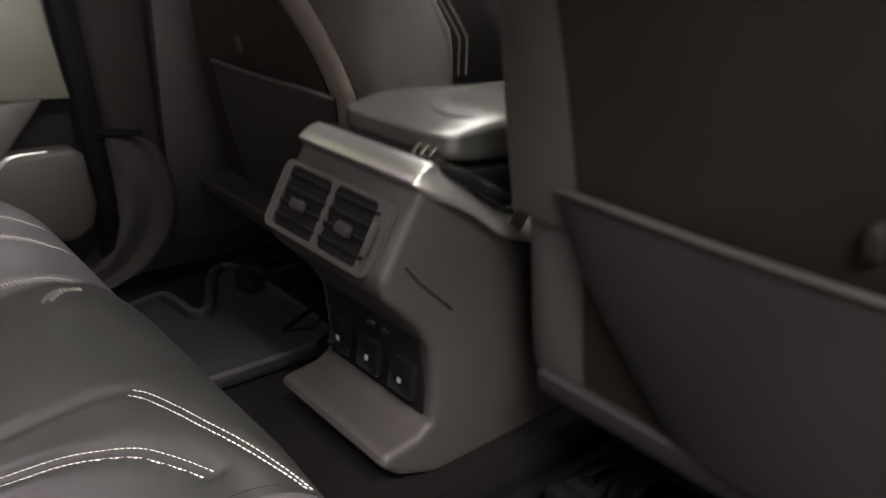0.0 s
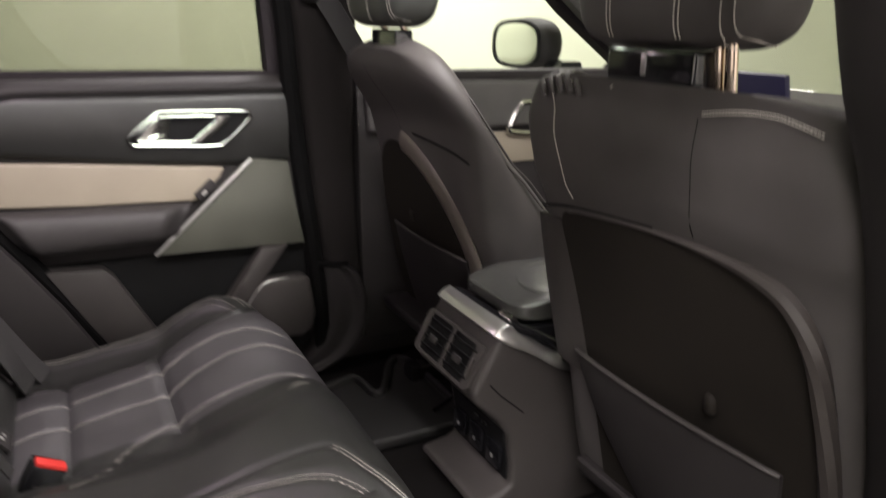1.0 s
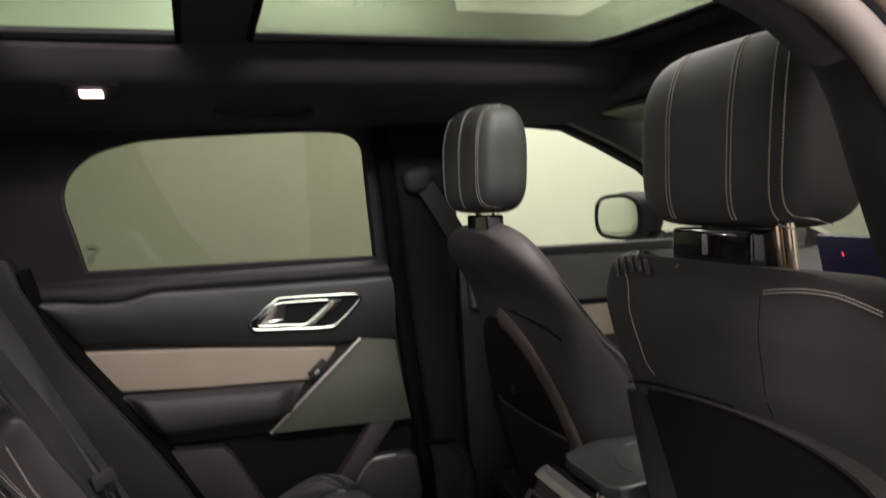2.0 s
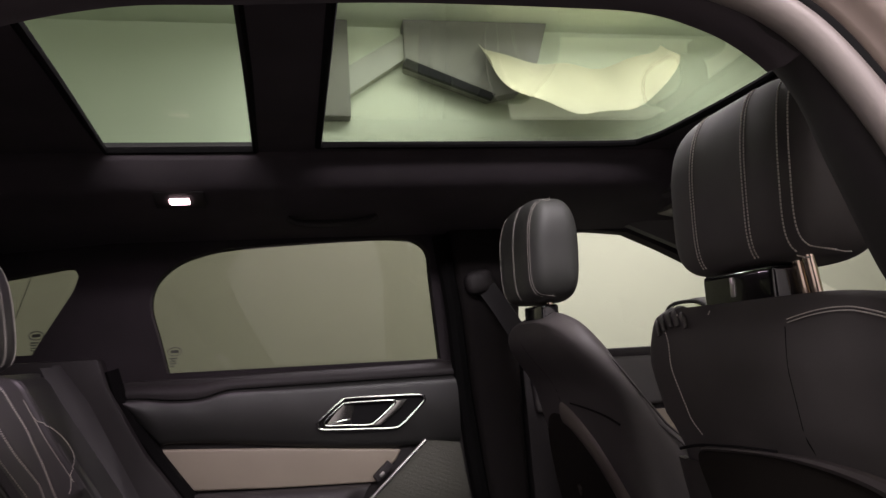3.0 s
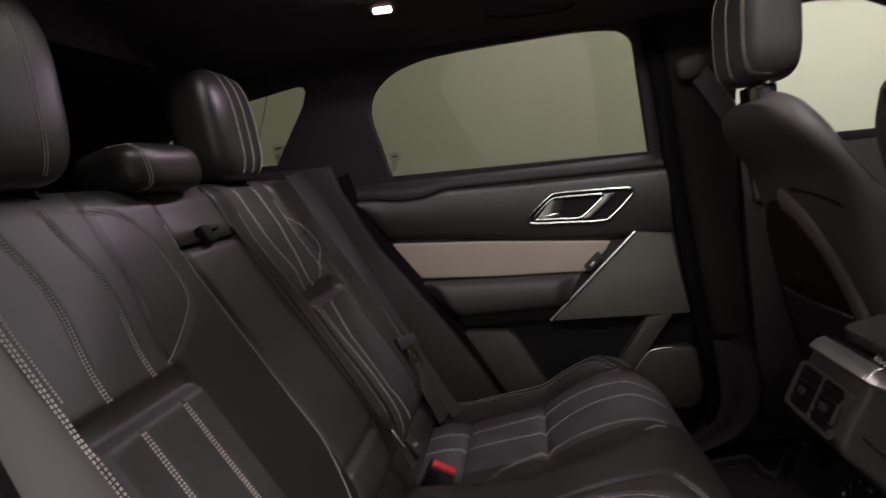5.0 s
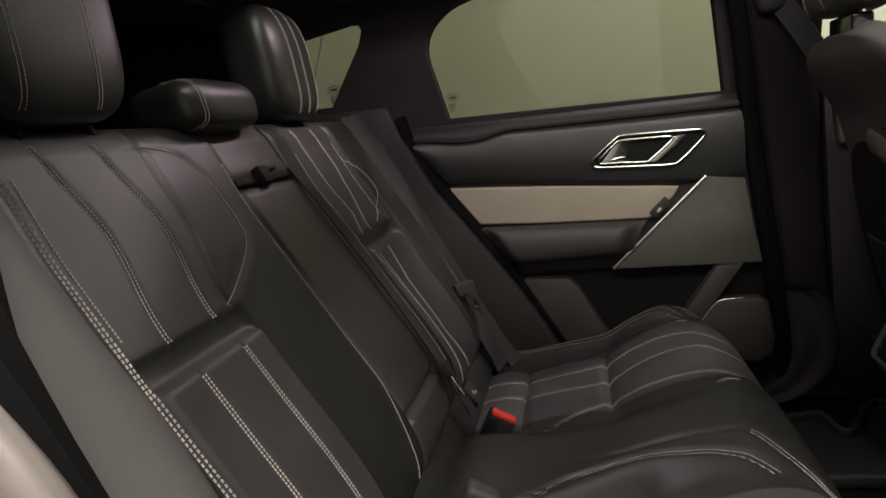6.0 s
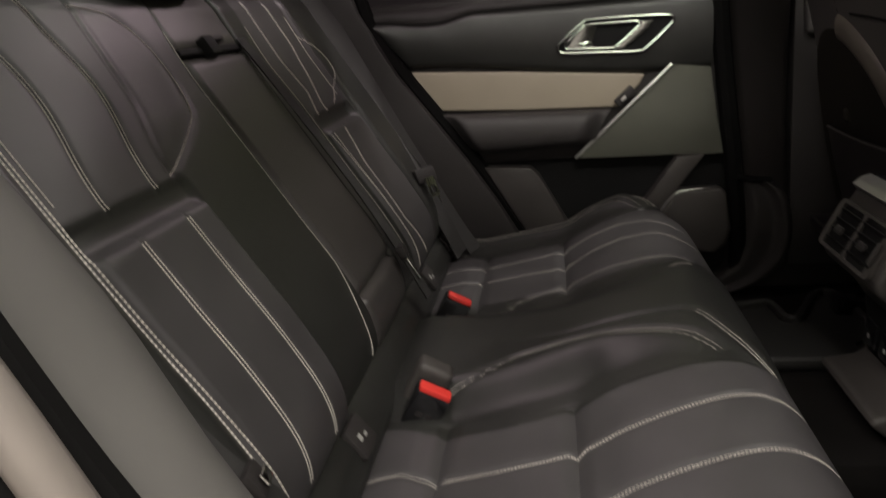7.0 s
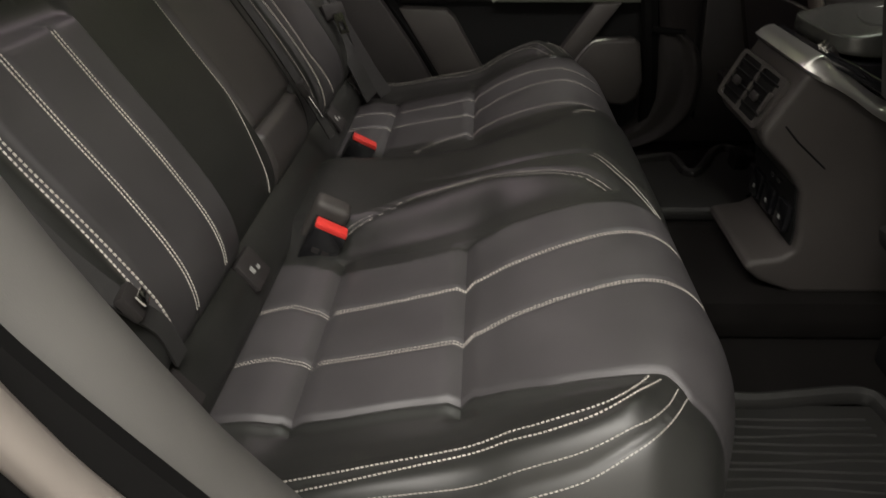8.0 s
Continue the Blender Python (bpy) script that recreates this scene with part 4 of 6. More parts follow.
def rear_bench_cushion():
    t = REAR_SEAT
    for name, y0, y1, n, label in (("outer_cushion", -0.675, -0.1905, 210, "black leather outer seat cushion with grey panel"), ("centre_cushion", -0.19, 0.19, 130, "plain black leather middle cushion"), ("outer_cushion", 0.1905, 0.675, 210, "black leather outer seat cushion with grey panel")):
        ys, sv = np.linspace(y0, y1, n), list(range(len(CUSHION) - 1)) + [len(CUSHION) - 1.01]
        if name == "outer_cushion":
            ys[np.argmin(abs(abs(ys) - PANEL_LINE))] = math.copysign(PANEL_LINE, y0 + y1)
        v, f = sheet(laid, ys, sv, (-0.012, 0, -0.03))
        ids = []
        nf, pairs = len(sv) - 1, (len(ys) - 1) * (len(sv) - 1)
        for k, q in enumerate(f):
            c = np.mean([v[i] for i in q], 0)
            i = k // 2 // nf
            within = k // 2 < pairs and abs(ys[i] + ys[i + 1]) / 2 < PANEL_LINE
            ids.append(1 if within and panel_inner(c[0]) < abs(c[1]) and c[2] > 0.52 else 0)
        fixed(mesh(name, v, f, LEATHER, t, label, slots=[LEATHER, PANEL], ids=ids))
    runs = []
    for sgn in (-1, 1):
        for c in (0, 1):
            for d in (-0.0024, 0.0024):
                run = []
                for s in np.linspace(cushion_index(-0.715), cushion_index(-0.25) + 16, 170):
                    yy = stitch_y(sgn, c, CUSHION[int(s)][0]) + d
                    run.append((cushion(yy, s), normal_of(cushion, yy, s, 0.004, 0.2, -1)))
                runs.append(run)
        for row in doubled(MIDDLE_SEAM if sgn < 0 else MIDDLE_SEAM_FAR, 0.0038):
            runs.append(cushion_seam(row))
        hem = MIDDLE_FOLD[48:] if sgn < 0 else smooth_line([(-0.285, 0.145), (-0.268, 0.168), (-0.245, 0.166)], 10)
        for row in doubled(hem, 0.0038):
            runs.append(cushion_seam(row))
        for line in (BOLSTER_1, BOLSTER_2):
            for row in doubled([(x, sgn * y) for x, y in line], 0.0072):
                runs.append(cushion_seam(row))
    tagged(stitches("stitching", runs, t, r=0.00023, gap=0.0014, lift=0.0006), kind="stuff")
    return t


rear_bench_cushion()

BACK = smooth_line([(-0.770, 0.605), (-0.742, 0.632), (-0.727, 0.664), (-0.735, 0.715), (-0.770, 0.785), (-0.816, 0.86), (-0.861, 0.935), (-0.905, 1.008), (-0.972, 1.12), (-0.990, 1.152), (-1.010, 1.170), (-1.04, 1.176), (-1.075, 1.168), (-1.10, 1.14)], 6)
BACK_Z = [p[1] for p in BACK[:60]]


def back_index(z):
    return float(np.interp(z, BACK_Z, range(len(BACK_Z))))


def wing(z):
    """The edge of the padded side wing of the outer backrests."""
    return 0.492 + 0.012 * math.sin((z - 0.6) * 5)


LEAF = smooth_line([(1.152, 0.249), (1.140, 0.184), (1.107, 0.145), (1.062, 0.133), (1.024, 0.148), (1.001, 0.191), (0.978, 0.253), (0.966, 0.292)], 10)
LEAF_Z = [p[0] for p in LEAF][::-1]
LEAF_Y = [p[1] for p in LEAF][::-1]


def inner_border(z):
    """The stitched curve between the middle of the bench and an outer backrest."""
    return float(np.interp(z, LEAF_Z, LEAF_Y))


def panel_edge(z):
    return 0.250 + 0.035 * ss(1.06, 0.97, z) if z > 0.93 else 0.283


def far_seam_y(k, z):
    """The two seams of the far backrest, which lean together towards the strip between its panels."""
    if k == 0:
        return float(np.interp(z, (0.66, 0.75, 0.93, 1.0, 1.06, 1.167), (0.250, 0.243, 0.232, 0.284, 0.266, 0.251)))
    return float(np.interp(z, (0.66, 0.70, 0.75, 0.858, 0.94, 0.976, 1.03, 1.082, 1.17), (0.335, 0.305, 0.275, 0.277, 0.314, 0.314, 0.350, 0.368, 0.351)))


def seam_y(k, z, sgn):
    """Where the two double seams of an outer backrest lie."""
    if sgn < 0 and z > 0.95:
        return -(0.330 + 0.092 * k - (0.033 - 0.005 * k) * math.exp(-((z - 1.065) / 0.06) ** 2))
    if sgn > 0:
        return far_seam_y(k, z)
    return -(0.332 + 0.092 * k)


def across(line, z):
    """Makes a distance along y into one across a slanting seam."""
    k = (line(z + 0.003) - line(z - 0.003)) / 0.006
    return 1 / math.sqrt(1 + k * k)


def backrest(y, s):
    i = min(len(BACK) - 1.001, max(0.0, s))
    a = BACK[int(i)] + (BACK[int(i) + 1] - BACK[int(i)]) * (i - int(i))
    x, z = float(a[0]), float(a[1])
    t = abs(y) if y < 0 else abs(y) + 0.055 * ss(0.14, 0.25, y)
    front = 1 - ss(56, 62, i)
    out = 0.0
    mid = abs(y - 0.029)
    if mid > 0.1055:
        pad = ss(0.270, 0.286, t) * (1 - ss(0.483, 0.50, t)) * (1 - ss(0.926, 0.938, z))
        out += 0.004 * pad - 0.007 * (1 - pad) * (1 - ss(1.04, 1.15, z)) * (1 - ss(wing(z) - 0.01, wing(z) + 0.02, t))
        out += 0.007 * ss(wing(z) - 0.016, wing(z) - 0.004, t) - (0.024 if y < 0 else 0.0) * ss(wing(z) + 0.010, wing(z) + 0.07, t)
        out -= 0.06 * max(0.0, (abs(y) - 0.575) / 0.07) ** 2
        for c in (0, 1):
            out += groove(y - seam_y(c, z, -1 if y < 0 else 1), 0.005, 0.003) * (1 - ss(0.926, 0.932, z) * (1 - ss(0.960, 0.966, z)))
        out += groove(t - wing(z) + 0.002, 0.003, 0.003)
        if z > 0.966 and y < 0:
            out += groove((t - inner_border(z)) * across(inner_border, z), 0.005, 0.0016) + groove(t - panel_edge(z), 0.005, 0.002)
            out -= 0.0015 * ss(inner_border(z), inner_border(z) + 0.02, t) * (1 - ss(panel_edge(z) - 0.02, panel_edge(z), t))
        out -= 0.005 * ss(0.930, 0.937, z) * (1 - ss(0.955, 0.963, z)) * ss(0.262, 0.282, t) * (1 - ss(0.485, 0.5, t))
        out -= 0.004 * (1 - ss(0.1065, 0.112, mid))
    else:
        out += -0.005 - 0.006 * ss(0.098, 0.105, mid) + 0.003 * math.cos(mid * 12)
        out += groove(z - 1.088, 0.006, 0.014) + groove(z - 0.735, 0.006, 0.014)
    out *= front
    return (x + out * 0.85, y, z + out * 0.5)


def back_seam(pairs):
    out = []
    for z, y in pairs:
        s = back_index(z)
        out.append((backrest(y, s), normal_of(backrest, y, s, 0.003, 0.2, 1)))
    return out


def rear_bench_back():
    t = REAR_SEAT
    sv = [0.5 * k for k in range(2 * len(BACK) - 2)]
    for name, y0, y1, n, label in (("outer_backrest", -0.645, -0.0785, 240, "black leather outer backrest with grey panel"), ("outer_backrest", 0.1365, 0.645, 220, "black leather outer backrest with grey panel")):
        ys = np.linspace(y0, y1, n)
        v, f = sheet(backrest, ys, sv, (-0.05, 0, -0.02))
        ids = []
        for q in f:
            c = np.mean([v[i] for i in q], 0)
            tt = abs(c[1])
            lo = panel_edge(c[2]) - (0.055 if c[1] > 0 else 0.0)
            ids.append(1 if lo < tt < wing(c[2]) - (0.055 if c[1] > 0 else 0.0) and not 0.936 < c[2] < 0.962 else 0)
        fixed(mesh(name, v, f, LEATHER, t, label, slots=[LEATHER, PANEL], ids=ids))
    ys = np.linspace(-0.076, 0.134, 50)
    v, f = sheet(backrest, ys, sv, (-0.05, 0, -0.02))
    mid = fixed(mesh("folding_armrest", v, f, FOLD_LEATHER, t, "smooth folding middle armrest"))
    c = backrest(0.0, back_index(1.092))
    # Black bar laid in the groove for the shade of the gap.
    part("slot", turn_bm(box_bm((-0.004, -0.080, -0.005), (0.006, 0.136, 0.005), 0.002), pose(c[0] + 0.004, 0, c[2], 0, -30, 0)), SLOT, mid, "dark gap above the armrest")
    part("pull_strap", turn_bm(box_bm((-0.008, -0.016, -0.014), (0.012, 0.016, 0.016), 0.005), pose(c[0] + 0.010, 0.005, c[2] + 0.004, 0, -30, 0)), SLOT, mid, "black pull strap")
    part("pull_tongue", turn_bm(box_bm((-0.004, 0.012, 0.006), (0.012, 0.05, 0.014), 0.003), pose(c[0] + 0.010, 0.005, c[2] + 0.004, 0, -30, 0)), PLASTIC, mid)
    runs, bold = [], []
    for sgn in (-1, 1):
        for k in (0, 1):
            for d in (-0.0030, 0.0030):
                for z0, z1 in ((0.664, 0.926), (0.962, 1.160)):
                    runs.append(back_seam([(z, seam_y(k, z, sgn) + d) for z in np.linspace(z0, z1, 70)]))
        leaf = LEAF if sgn < 0 else smooth_line([(1.10, 0.420), (1.07, 0.452), (1.034, 0.470), (1.005, 0.450), (0.978, 0.402), (0.968, 0.370)], 10)
        runs.append(back_seam([(z, sgn * y) for z, y in leaf]))
        runs.append(back_seam([(z, -0.086 - 0.03 * (1 - ss(0.70, 0.80, z)) if sgn < 0 else 0.196 + 0.014 * ss(1.08, 0.98, z)) for z in np.linspace(0.66, 1.12, 110)]))
        runs.append(back_seam([(z, sgn * (wing(z) - 0.024 - (0.055 if sgn > 0 else 0.0))) for z in np.linspace(0.98, 1.13, 50)]))
        for d in (-0.0075, 0.0035) if sgn < 0 else ():
            bold.append(back_seam([(z, sgn * (wing(z) + d)) for z in np.linspace(0.69, 1.14, 140)]))
    tagged(stitches("edge_stitching", bold, t, r=0.0006, dash=0.0036, gap=0.0020, lift=0.0012), kind="stuff")
    tagged(stitches("stitching", runs, t, r=0.00046, gap=0.0014, lift=0.0010), kind="stuff")
    # soft roll that closes the fold, with child-seat anchor marks
    fold = smooth_line([(-0.800, 0.56), (-0.795, 0.650), (-0.772, 0.662), (-0.745, 0.655), (-0.722, 0.636), (-0.708, 0.612), (-0.703, 0.588), (-0.725, 0.555)], 5, True)
    part("fold_roll", prism_bm([tuple(p) for p in fold], "y", -0.585, 0.585), LEATHER, t, "black leather roll in the seat fold")
    for sgn in (-1, 1):
        for c in (0.282, 0.525):
            y = sgn * c
            tab = part("anchor_cover", turn_bm(box_bm((-0.004, -0.026, -0.022), (0.006, 0.026, 0.022), 0.004), pose(-0.716, y, 0.628, 0, -36, 0)), PLASTIC, t, "small anchor cover with pale mark")
            part("mark", turn_bm(box_bm((0.006, -0.012, -0.004), (0.0066, -0.004, 0.005)), pose(-0.716, y, 0.628, 0, -36, 0)), LABEL_GREY, tab, smooth=False)
            part("mark", turn_bm(box_bm((0.006, 0.003, -0.006), (0.0066, 0.010, -0.001)), pose(-0.716, y, 0.628, 0, -36, 0)), LABEL_GREY, tab, smooth=False)
    return t


rear_bench_back()


def head_restraint(loc, size, lean, seams, label, group, power=4.2, thread=0.00036, post_y=(-0.055, 0.055), post=0.09, metal=GOLD, face=-1, taper=0.08, skin=LEATHER, corner=False, crown=None, post_x=0.0):
    """A padded head restraint on two posts; face: the side with the seams, against the travel (-1) or along it."""
    t = thing("head_restraint", (loc[0], loc[1], loc[2] - size[2] / 2 - post), label, "head restraint", group)
    m = pose(loc[0], loc[1], loc[2], 0, lean, 0)
    def bulge(p):
        q = p.copy()
        k = 1 - taper * (1 - (p.z + 1) / 2) ** 2 - (taper * 0.6 if crown is None else crown) * max(0, p.z) ** 3
        q.y *= k
        q.x *= 1 - 0.25 * max(0.0, p.z) ** 2
        return q
    pad = part("pad", turn_bm(pillow_bm(size, power, 16, bulge), m), skin, t, "black leather pad")
    runs = []
    for j, y in enumerate(seams):
        wide = corner and j == len(seams) - 1
        for d in ((-0.0068, 0.0068) if wide else (-0.0032, 0.0032)):
            run = []
            for a in np.linspace(-0.90, 0.98, 44):
                # walk up the face and over the top
                yy = (y + d) / (size[1] / 2)
                k = max(1e-6, 1 - abs(a) ** power - abs(yy) ** power)
                xx = face * k ** (1 / power)
                p = bulge(Vector((xx, yy, a)))
                g = Vector((xx * abs(xx) ** (power - 2) / size[0], yy * abs(yy) ** (power - 2) / size[1], a * abs(a) ** (power - 2) / size[2]))
                q = Vector((p.x * size[0] / 2, p.y * size[1] / 2, p.z * size[2] / 2))
                run.append((m @ q, m.to_3x3() @ g))
            runs.append(run)
            if wide:
                # the widest seam turns the corner and runs along the foot of the pad
                p0, g0 = run[0]
                runs.append([(p0 + Vector((0.002 * (k / 12) ** 2, -0.020 * k / 12, -0.004 * math.sin(k / 12 * 1.57) - (d + 0.0068) * 0.3)), g0) for k in range(13)])
    if runs:
        tagged(stitches("stitching", runs, t, r=thread, lift=thread), kind="stuff")
    for y in post_y:
        a = m @ Vector((post_x, y, -size[2] / 2 + 0.02))
        part("post", tube_bm([tuple(a), (a.x + 0.012, a.y, a.z - post)], 0.0065, 10), metal, t, "polished steel post")
    return t


REARS = "rear head restraints"
head_restraint((-1.030, -0.360, 1.295), (0.10, 0.242, 0.235), -5, (-0.077, 0.041), "black leather outer rear head restraint with stitching", REARS, face=1, post=0.03, metal=SLOT, skin=LEATHER)
head_restraint((-1.035, 0.300, 1.282), (0.11, 0.236, 0.215), -7, (-0.028, 0.022, 0.078), "black leather outer rear head restraint with stitching", REARS, face=1, post=0.03, metal=SLOT, skin=LEATHER)
head_restraint((-1.025, -0.026, 1.198), (0.12, 0.230, 0.078), -10, (-0.086,), "low black leather middle rear head restraint", REARS, face=1, post=0.03, metal=CHROME, skin=LEATHER)


# ---- belts and buckles ----
def buckle(loc, yaw, label, mate=False):
    t = thing("belt_buckle", loc, label, "seat belt buckle", "rear belt buckles")
    m = pose(loc[0], loc[1], loc[2], 0, 30, 0) @ pose(0, 0, 0, 0, 0, yaw)
    b = part("body", turn_bm(box_bm((-0.018, -0.0245, -0.045), (0.018, 0.0245, 0.026), 0.005), m), GLOSS_BLACK, t, "black buckle body")
    part("button", turn_bm(box_bm((-0.002, -0.0225, 0.0240), (0.0185, 0.0225, 0.0325), 0.0035), m), RED, t, "red release button")
    for i in range(2):
        part("mark", turn_bm(box_bm((0.0182, -0.012 + i * 0.014, -0.012), (0.0190, -0.002 + i * 0.014, -0.004)), m), PLASTIC, b, smooth=False)
    if mate:
        part("spare_buckle", turn_bm(box_bm((-0.060, -0.030, -0.04), (-0.024, 0.022, 0.040), 0.010, 3), m), BROWN_PLASTIC, t, "grey second buckle")
    return t


buckle((-0.652, -0.166, 0.606), -84, "black belt buckle with red button and grey twin beside it", True)
buckle((-0.660, 0.190, 0.597), -84, "black belt buckle with red button in the seat fold")


def strap(points, width, normal, thick=0.0016, per=6):
    """A flat webbing band along a line."""
    line = smooth_line(points, per)
    n = Vector(normal).normalized()
    bm = bmesh.new()
    rings = []
    for i, p in enumerate(line):
        p = Vector(p)
        tt = (Vector(line[min(i + 1, len(line) - 1)]) - Vector(line[max(i - 1, 0)])).normalized()
        w = tt.cross(n).normalized() * width / 2
        h = w.cross(tt).normalized() * thick
        rings.append([bm.verts.new(q) for q in (p - w - h, p + w - h, p + w + h, p - w + h)])
    for a, b in zip(rings, rings[1:]):
        for k in range(4):
            bm.faces.new([a[k], a[(k + 1) % 4], b[(k + 1) % 4], b[k]])
    bm.faces.new(rings[0])
    bm.faces.new(list(reversed(rings[-1])))
    return bm


def rear_belt_far():
    t = thing("seat_belt", (-0.70, 0.50, 0.62), "black rear seat belt with tongue, hanging unused", "seat belt", "seat belts")
    part("webbing", strap([(-1.02, 0.69, 1.185), (-0.955, 0.655, 1.075), (-0.87, 0.595, 0.935), (-0.775, 0.525, 0.795), (-0.712, 0.505, 0.68), (-0.68, 0.51, 0.60)], 0.047, (1, -0.5, 0.6)), WEB, t)
    part("webbing", strap([(-1.01, 0.735, 1.19), (-0.93, 0.70, 1.05), (-0.82, 0.64, 0.86), (-0.70, 0.58, 0.66), (-0.655, 0.565, 0.59)], 0.047, (1, -0.5, 0.6)), WEB, t)
    part("tongue", turn_bm(box_bm((-0.007, -0.029, -0.016), (0.009, 0.029, 0.016), 0.005), pose(-0.746, 0.500, 0.784, 0, -24, -35)), PLASTIC, t, "black tongue grip")
    part("tongue_plate", turn_bm(holed_bm([(-0.013, -0.050), (0.013, -0.050), (0.013, -0.008), (-0.013, -0.008)], [[(-0.007, -0.042), (0.007, -0.042), (0.007, -0.026), (-0.007, -0.026)]], "x", 0.010, 0.013), pose(-0.746, 0.500, 0.784, 0, -24, -35)), CHROME, t, "steel tongue")
    return t


def middle_belt():
    t = thing("seat_belt", (-0.70, 0.13, 0.62), "thin black middle belt lying in the seat gap", "seat belt", "seat belts")
    part("webbing", strap([(-0.955, 0.128, 1.10), (-0.895, 0.128, 1.01), (-0.80, 0.126, 0.86), (-0.728, 0.118, 0.735), (-0.69, 0.125, 0.65)], 0.018, (1, -0.4, 0.6)), WEB, t)
    part("tongue", turn_bm(box_bm((-0.006, -0.017, -0.012), (0.008, 0.017, 0.012), 0.004), pose(-0.728, 0.118, 0.735, 0, -25, 10)), PLASTIC, t)
    part("tongue_plate", turn_bm(box_bm((0.0, -0.010, -0.050), (0.003, 0.010, -0.010), 0.001), pose(-0.726, 0.122, 0.730, 0, -28, 10)), CHROME, t, "steel tongue")


def near_belt():
    t = thing("seat_belt", (-0.68, -0.60, 0.62), "black near rear seat belt beside the wing of the backrest", "seat belt", "seat belts")
    part("webbing", strap([(-0.945, -0.590, 1.07), (-0.880, -0.566, 0.965), (-0.810, -0.548, 0.858), (-0.768, -0.545, 0.792), (-0.738, -0.532, 0.742), (-0.722, -0.510, 0.702), (-0.718, -0.495, 0.655)], 0.020, (1, -0.35, 0.6)), WEB, t)
    part("tongue", turn_bm(box_bm((-0.005, -0.015, -0.016), (0.006, 0.015, 0.012), 0.004), pose(-0.732, -0.531, 0.742, 0, -30, 12)), PLASTIC, t, "black tongue grip")
    part("tongue_plate", turn_bm(box_bm((0.006, -0.008, -0.007), (0.010, 0.008, 0.005), 0.001), pose(-0.728, -0.531, 0.742, 0, -30, 12)), CHROME, t, "steel tongue")


def front_belt_far():
    t = thing("seat_belt", (-0.03, 0.74, 1.0), "black front seat belt on the pillar guide", "seat belt", "seat belts")
    part("guide", turn_bm(pillow_bm((0.075, 0.05, 0.06), 3, 8), pose(-0.035, 0.735, 1.335, 0, -10, 0)), PLASTIC, t, "rounded black belt guide")
    part("webbing", strap([(-0.020, 0.718, 1.318), (0.006, 0.700, 1.270), (0.036, 0.672, 1.205), (0.072, 0.640, 1.13), (0.110, 0.622, 1.02), (0.140, 0.615, 0.90), (0.155, 0.612, 0.78)], 0.047, (-0.7, -0.7, 0.2)), WEB, t)


rear_belt_far()
middle_belt()
near_belt()
front_belt_far()


# ---- front seats ----
SEAT_ROWS = [(0.572, 0.13, 0.53), (0.585, 0.095, 0.565), (0.62, 0.080, 0.588), (0.76, 0.084, 0.596), (0.84, 0.085, 0.594), (0.94, 0.084, 0.588), (1.03, 0.080, 0.588), (1.09, 0.080, 0.588), (1.13, 0.081, 0.582), (1.16, 0.085, 0.572), (1.180, 0.094, 0.562), (1.194, 0.106, 0.558), (1.204, 0.126, 0.545), (1.210, 0.175, 0.500)]
SEAT_ROWS_FAR = SEAT_ROWS[:7] + [(1.09, 0.080, 0.585), (1.13, 0.086, 0.574), (1.16, 0.098, 0.556), (1.183, 0.118, 0.530), (1.198, 0.142, 0.500), (1.210, 0.185, 0.455), (1.217, 0.24, 0.39)]


def seat_rear_x(z, sgn=-1):
    pad = 0.012 * ss(1.035, 1.075, z) * (1 - ss(1.13, 1.20, z))
    return 0.241 - 0.213 * z + (0.05 * (1 - ss(1.06, 1.19, z)) if sgn > 0 else -pad)


SEAT_SECTION = [(0.0, 0.0), (0.0, 0.35), (0.0, 0.60), (0.015, 0.72), (0.07, 0.83), (0.20, 0.93), (0.38, 0.985), (0.55, 1.0), (0.75, 0.97), (0.93, 0.86), (1.0, 0.72), (0.92, 0.55), (0.80, 0.40), (0.76, 0.0)]

SEAT_INNER = [(0.0, 0.0), (0.0, 0.35), (0.0, 0.60), (0.0, 0.74), (0.012, 0.86), (0.05, 0.925), (0.14, 0.965), (0.40, 0.99), (0.70, 0.98), (0.93, 0.86), (1.0, 0.72), (0.92, 0.55), (0.80, 0.40), (0.76, 0.0)]

SEAT_ROUND = [(0.0, 0.0), (0.0, 0.35), (0.0, 0.60), (0.010, 0.74), (0.045, 0.84), (0.12, 0.92), (0.25, 0.97), (0.45, 0.995), (0.70, 0.98), (0.93, 0.86), (1.0, 0.72), (0.92, 0.55), (0.80, 0.40), (0.76, 0.0)]


def seat_depth(z):
    return float(np.interp(z, (0.4, 0.92, 0.95, 1.0, 1.05, 1.13, 1.18, 1.22), (0.27, 0.265, 0.25, 0.225, 0.19, 0.12, 0.09, 0.065)))



def seat_front_x(z, sgn):
    """The front edge of a front backrest."""
    if sgn < 0:
        return seat_rear_x(z) + seat_depth(z)
    return float(np.interp(z, (0.4, 0.90, 0.99, 1.017, 1.089, 1.148, 1.196, 1.222), (0.33, 0.285, 0.205, 0.172, 0.116, 0.076, 0.036, 0.015)))


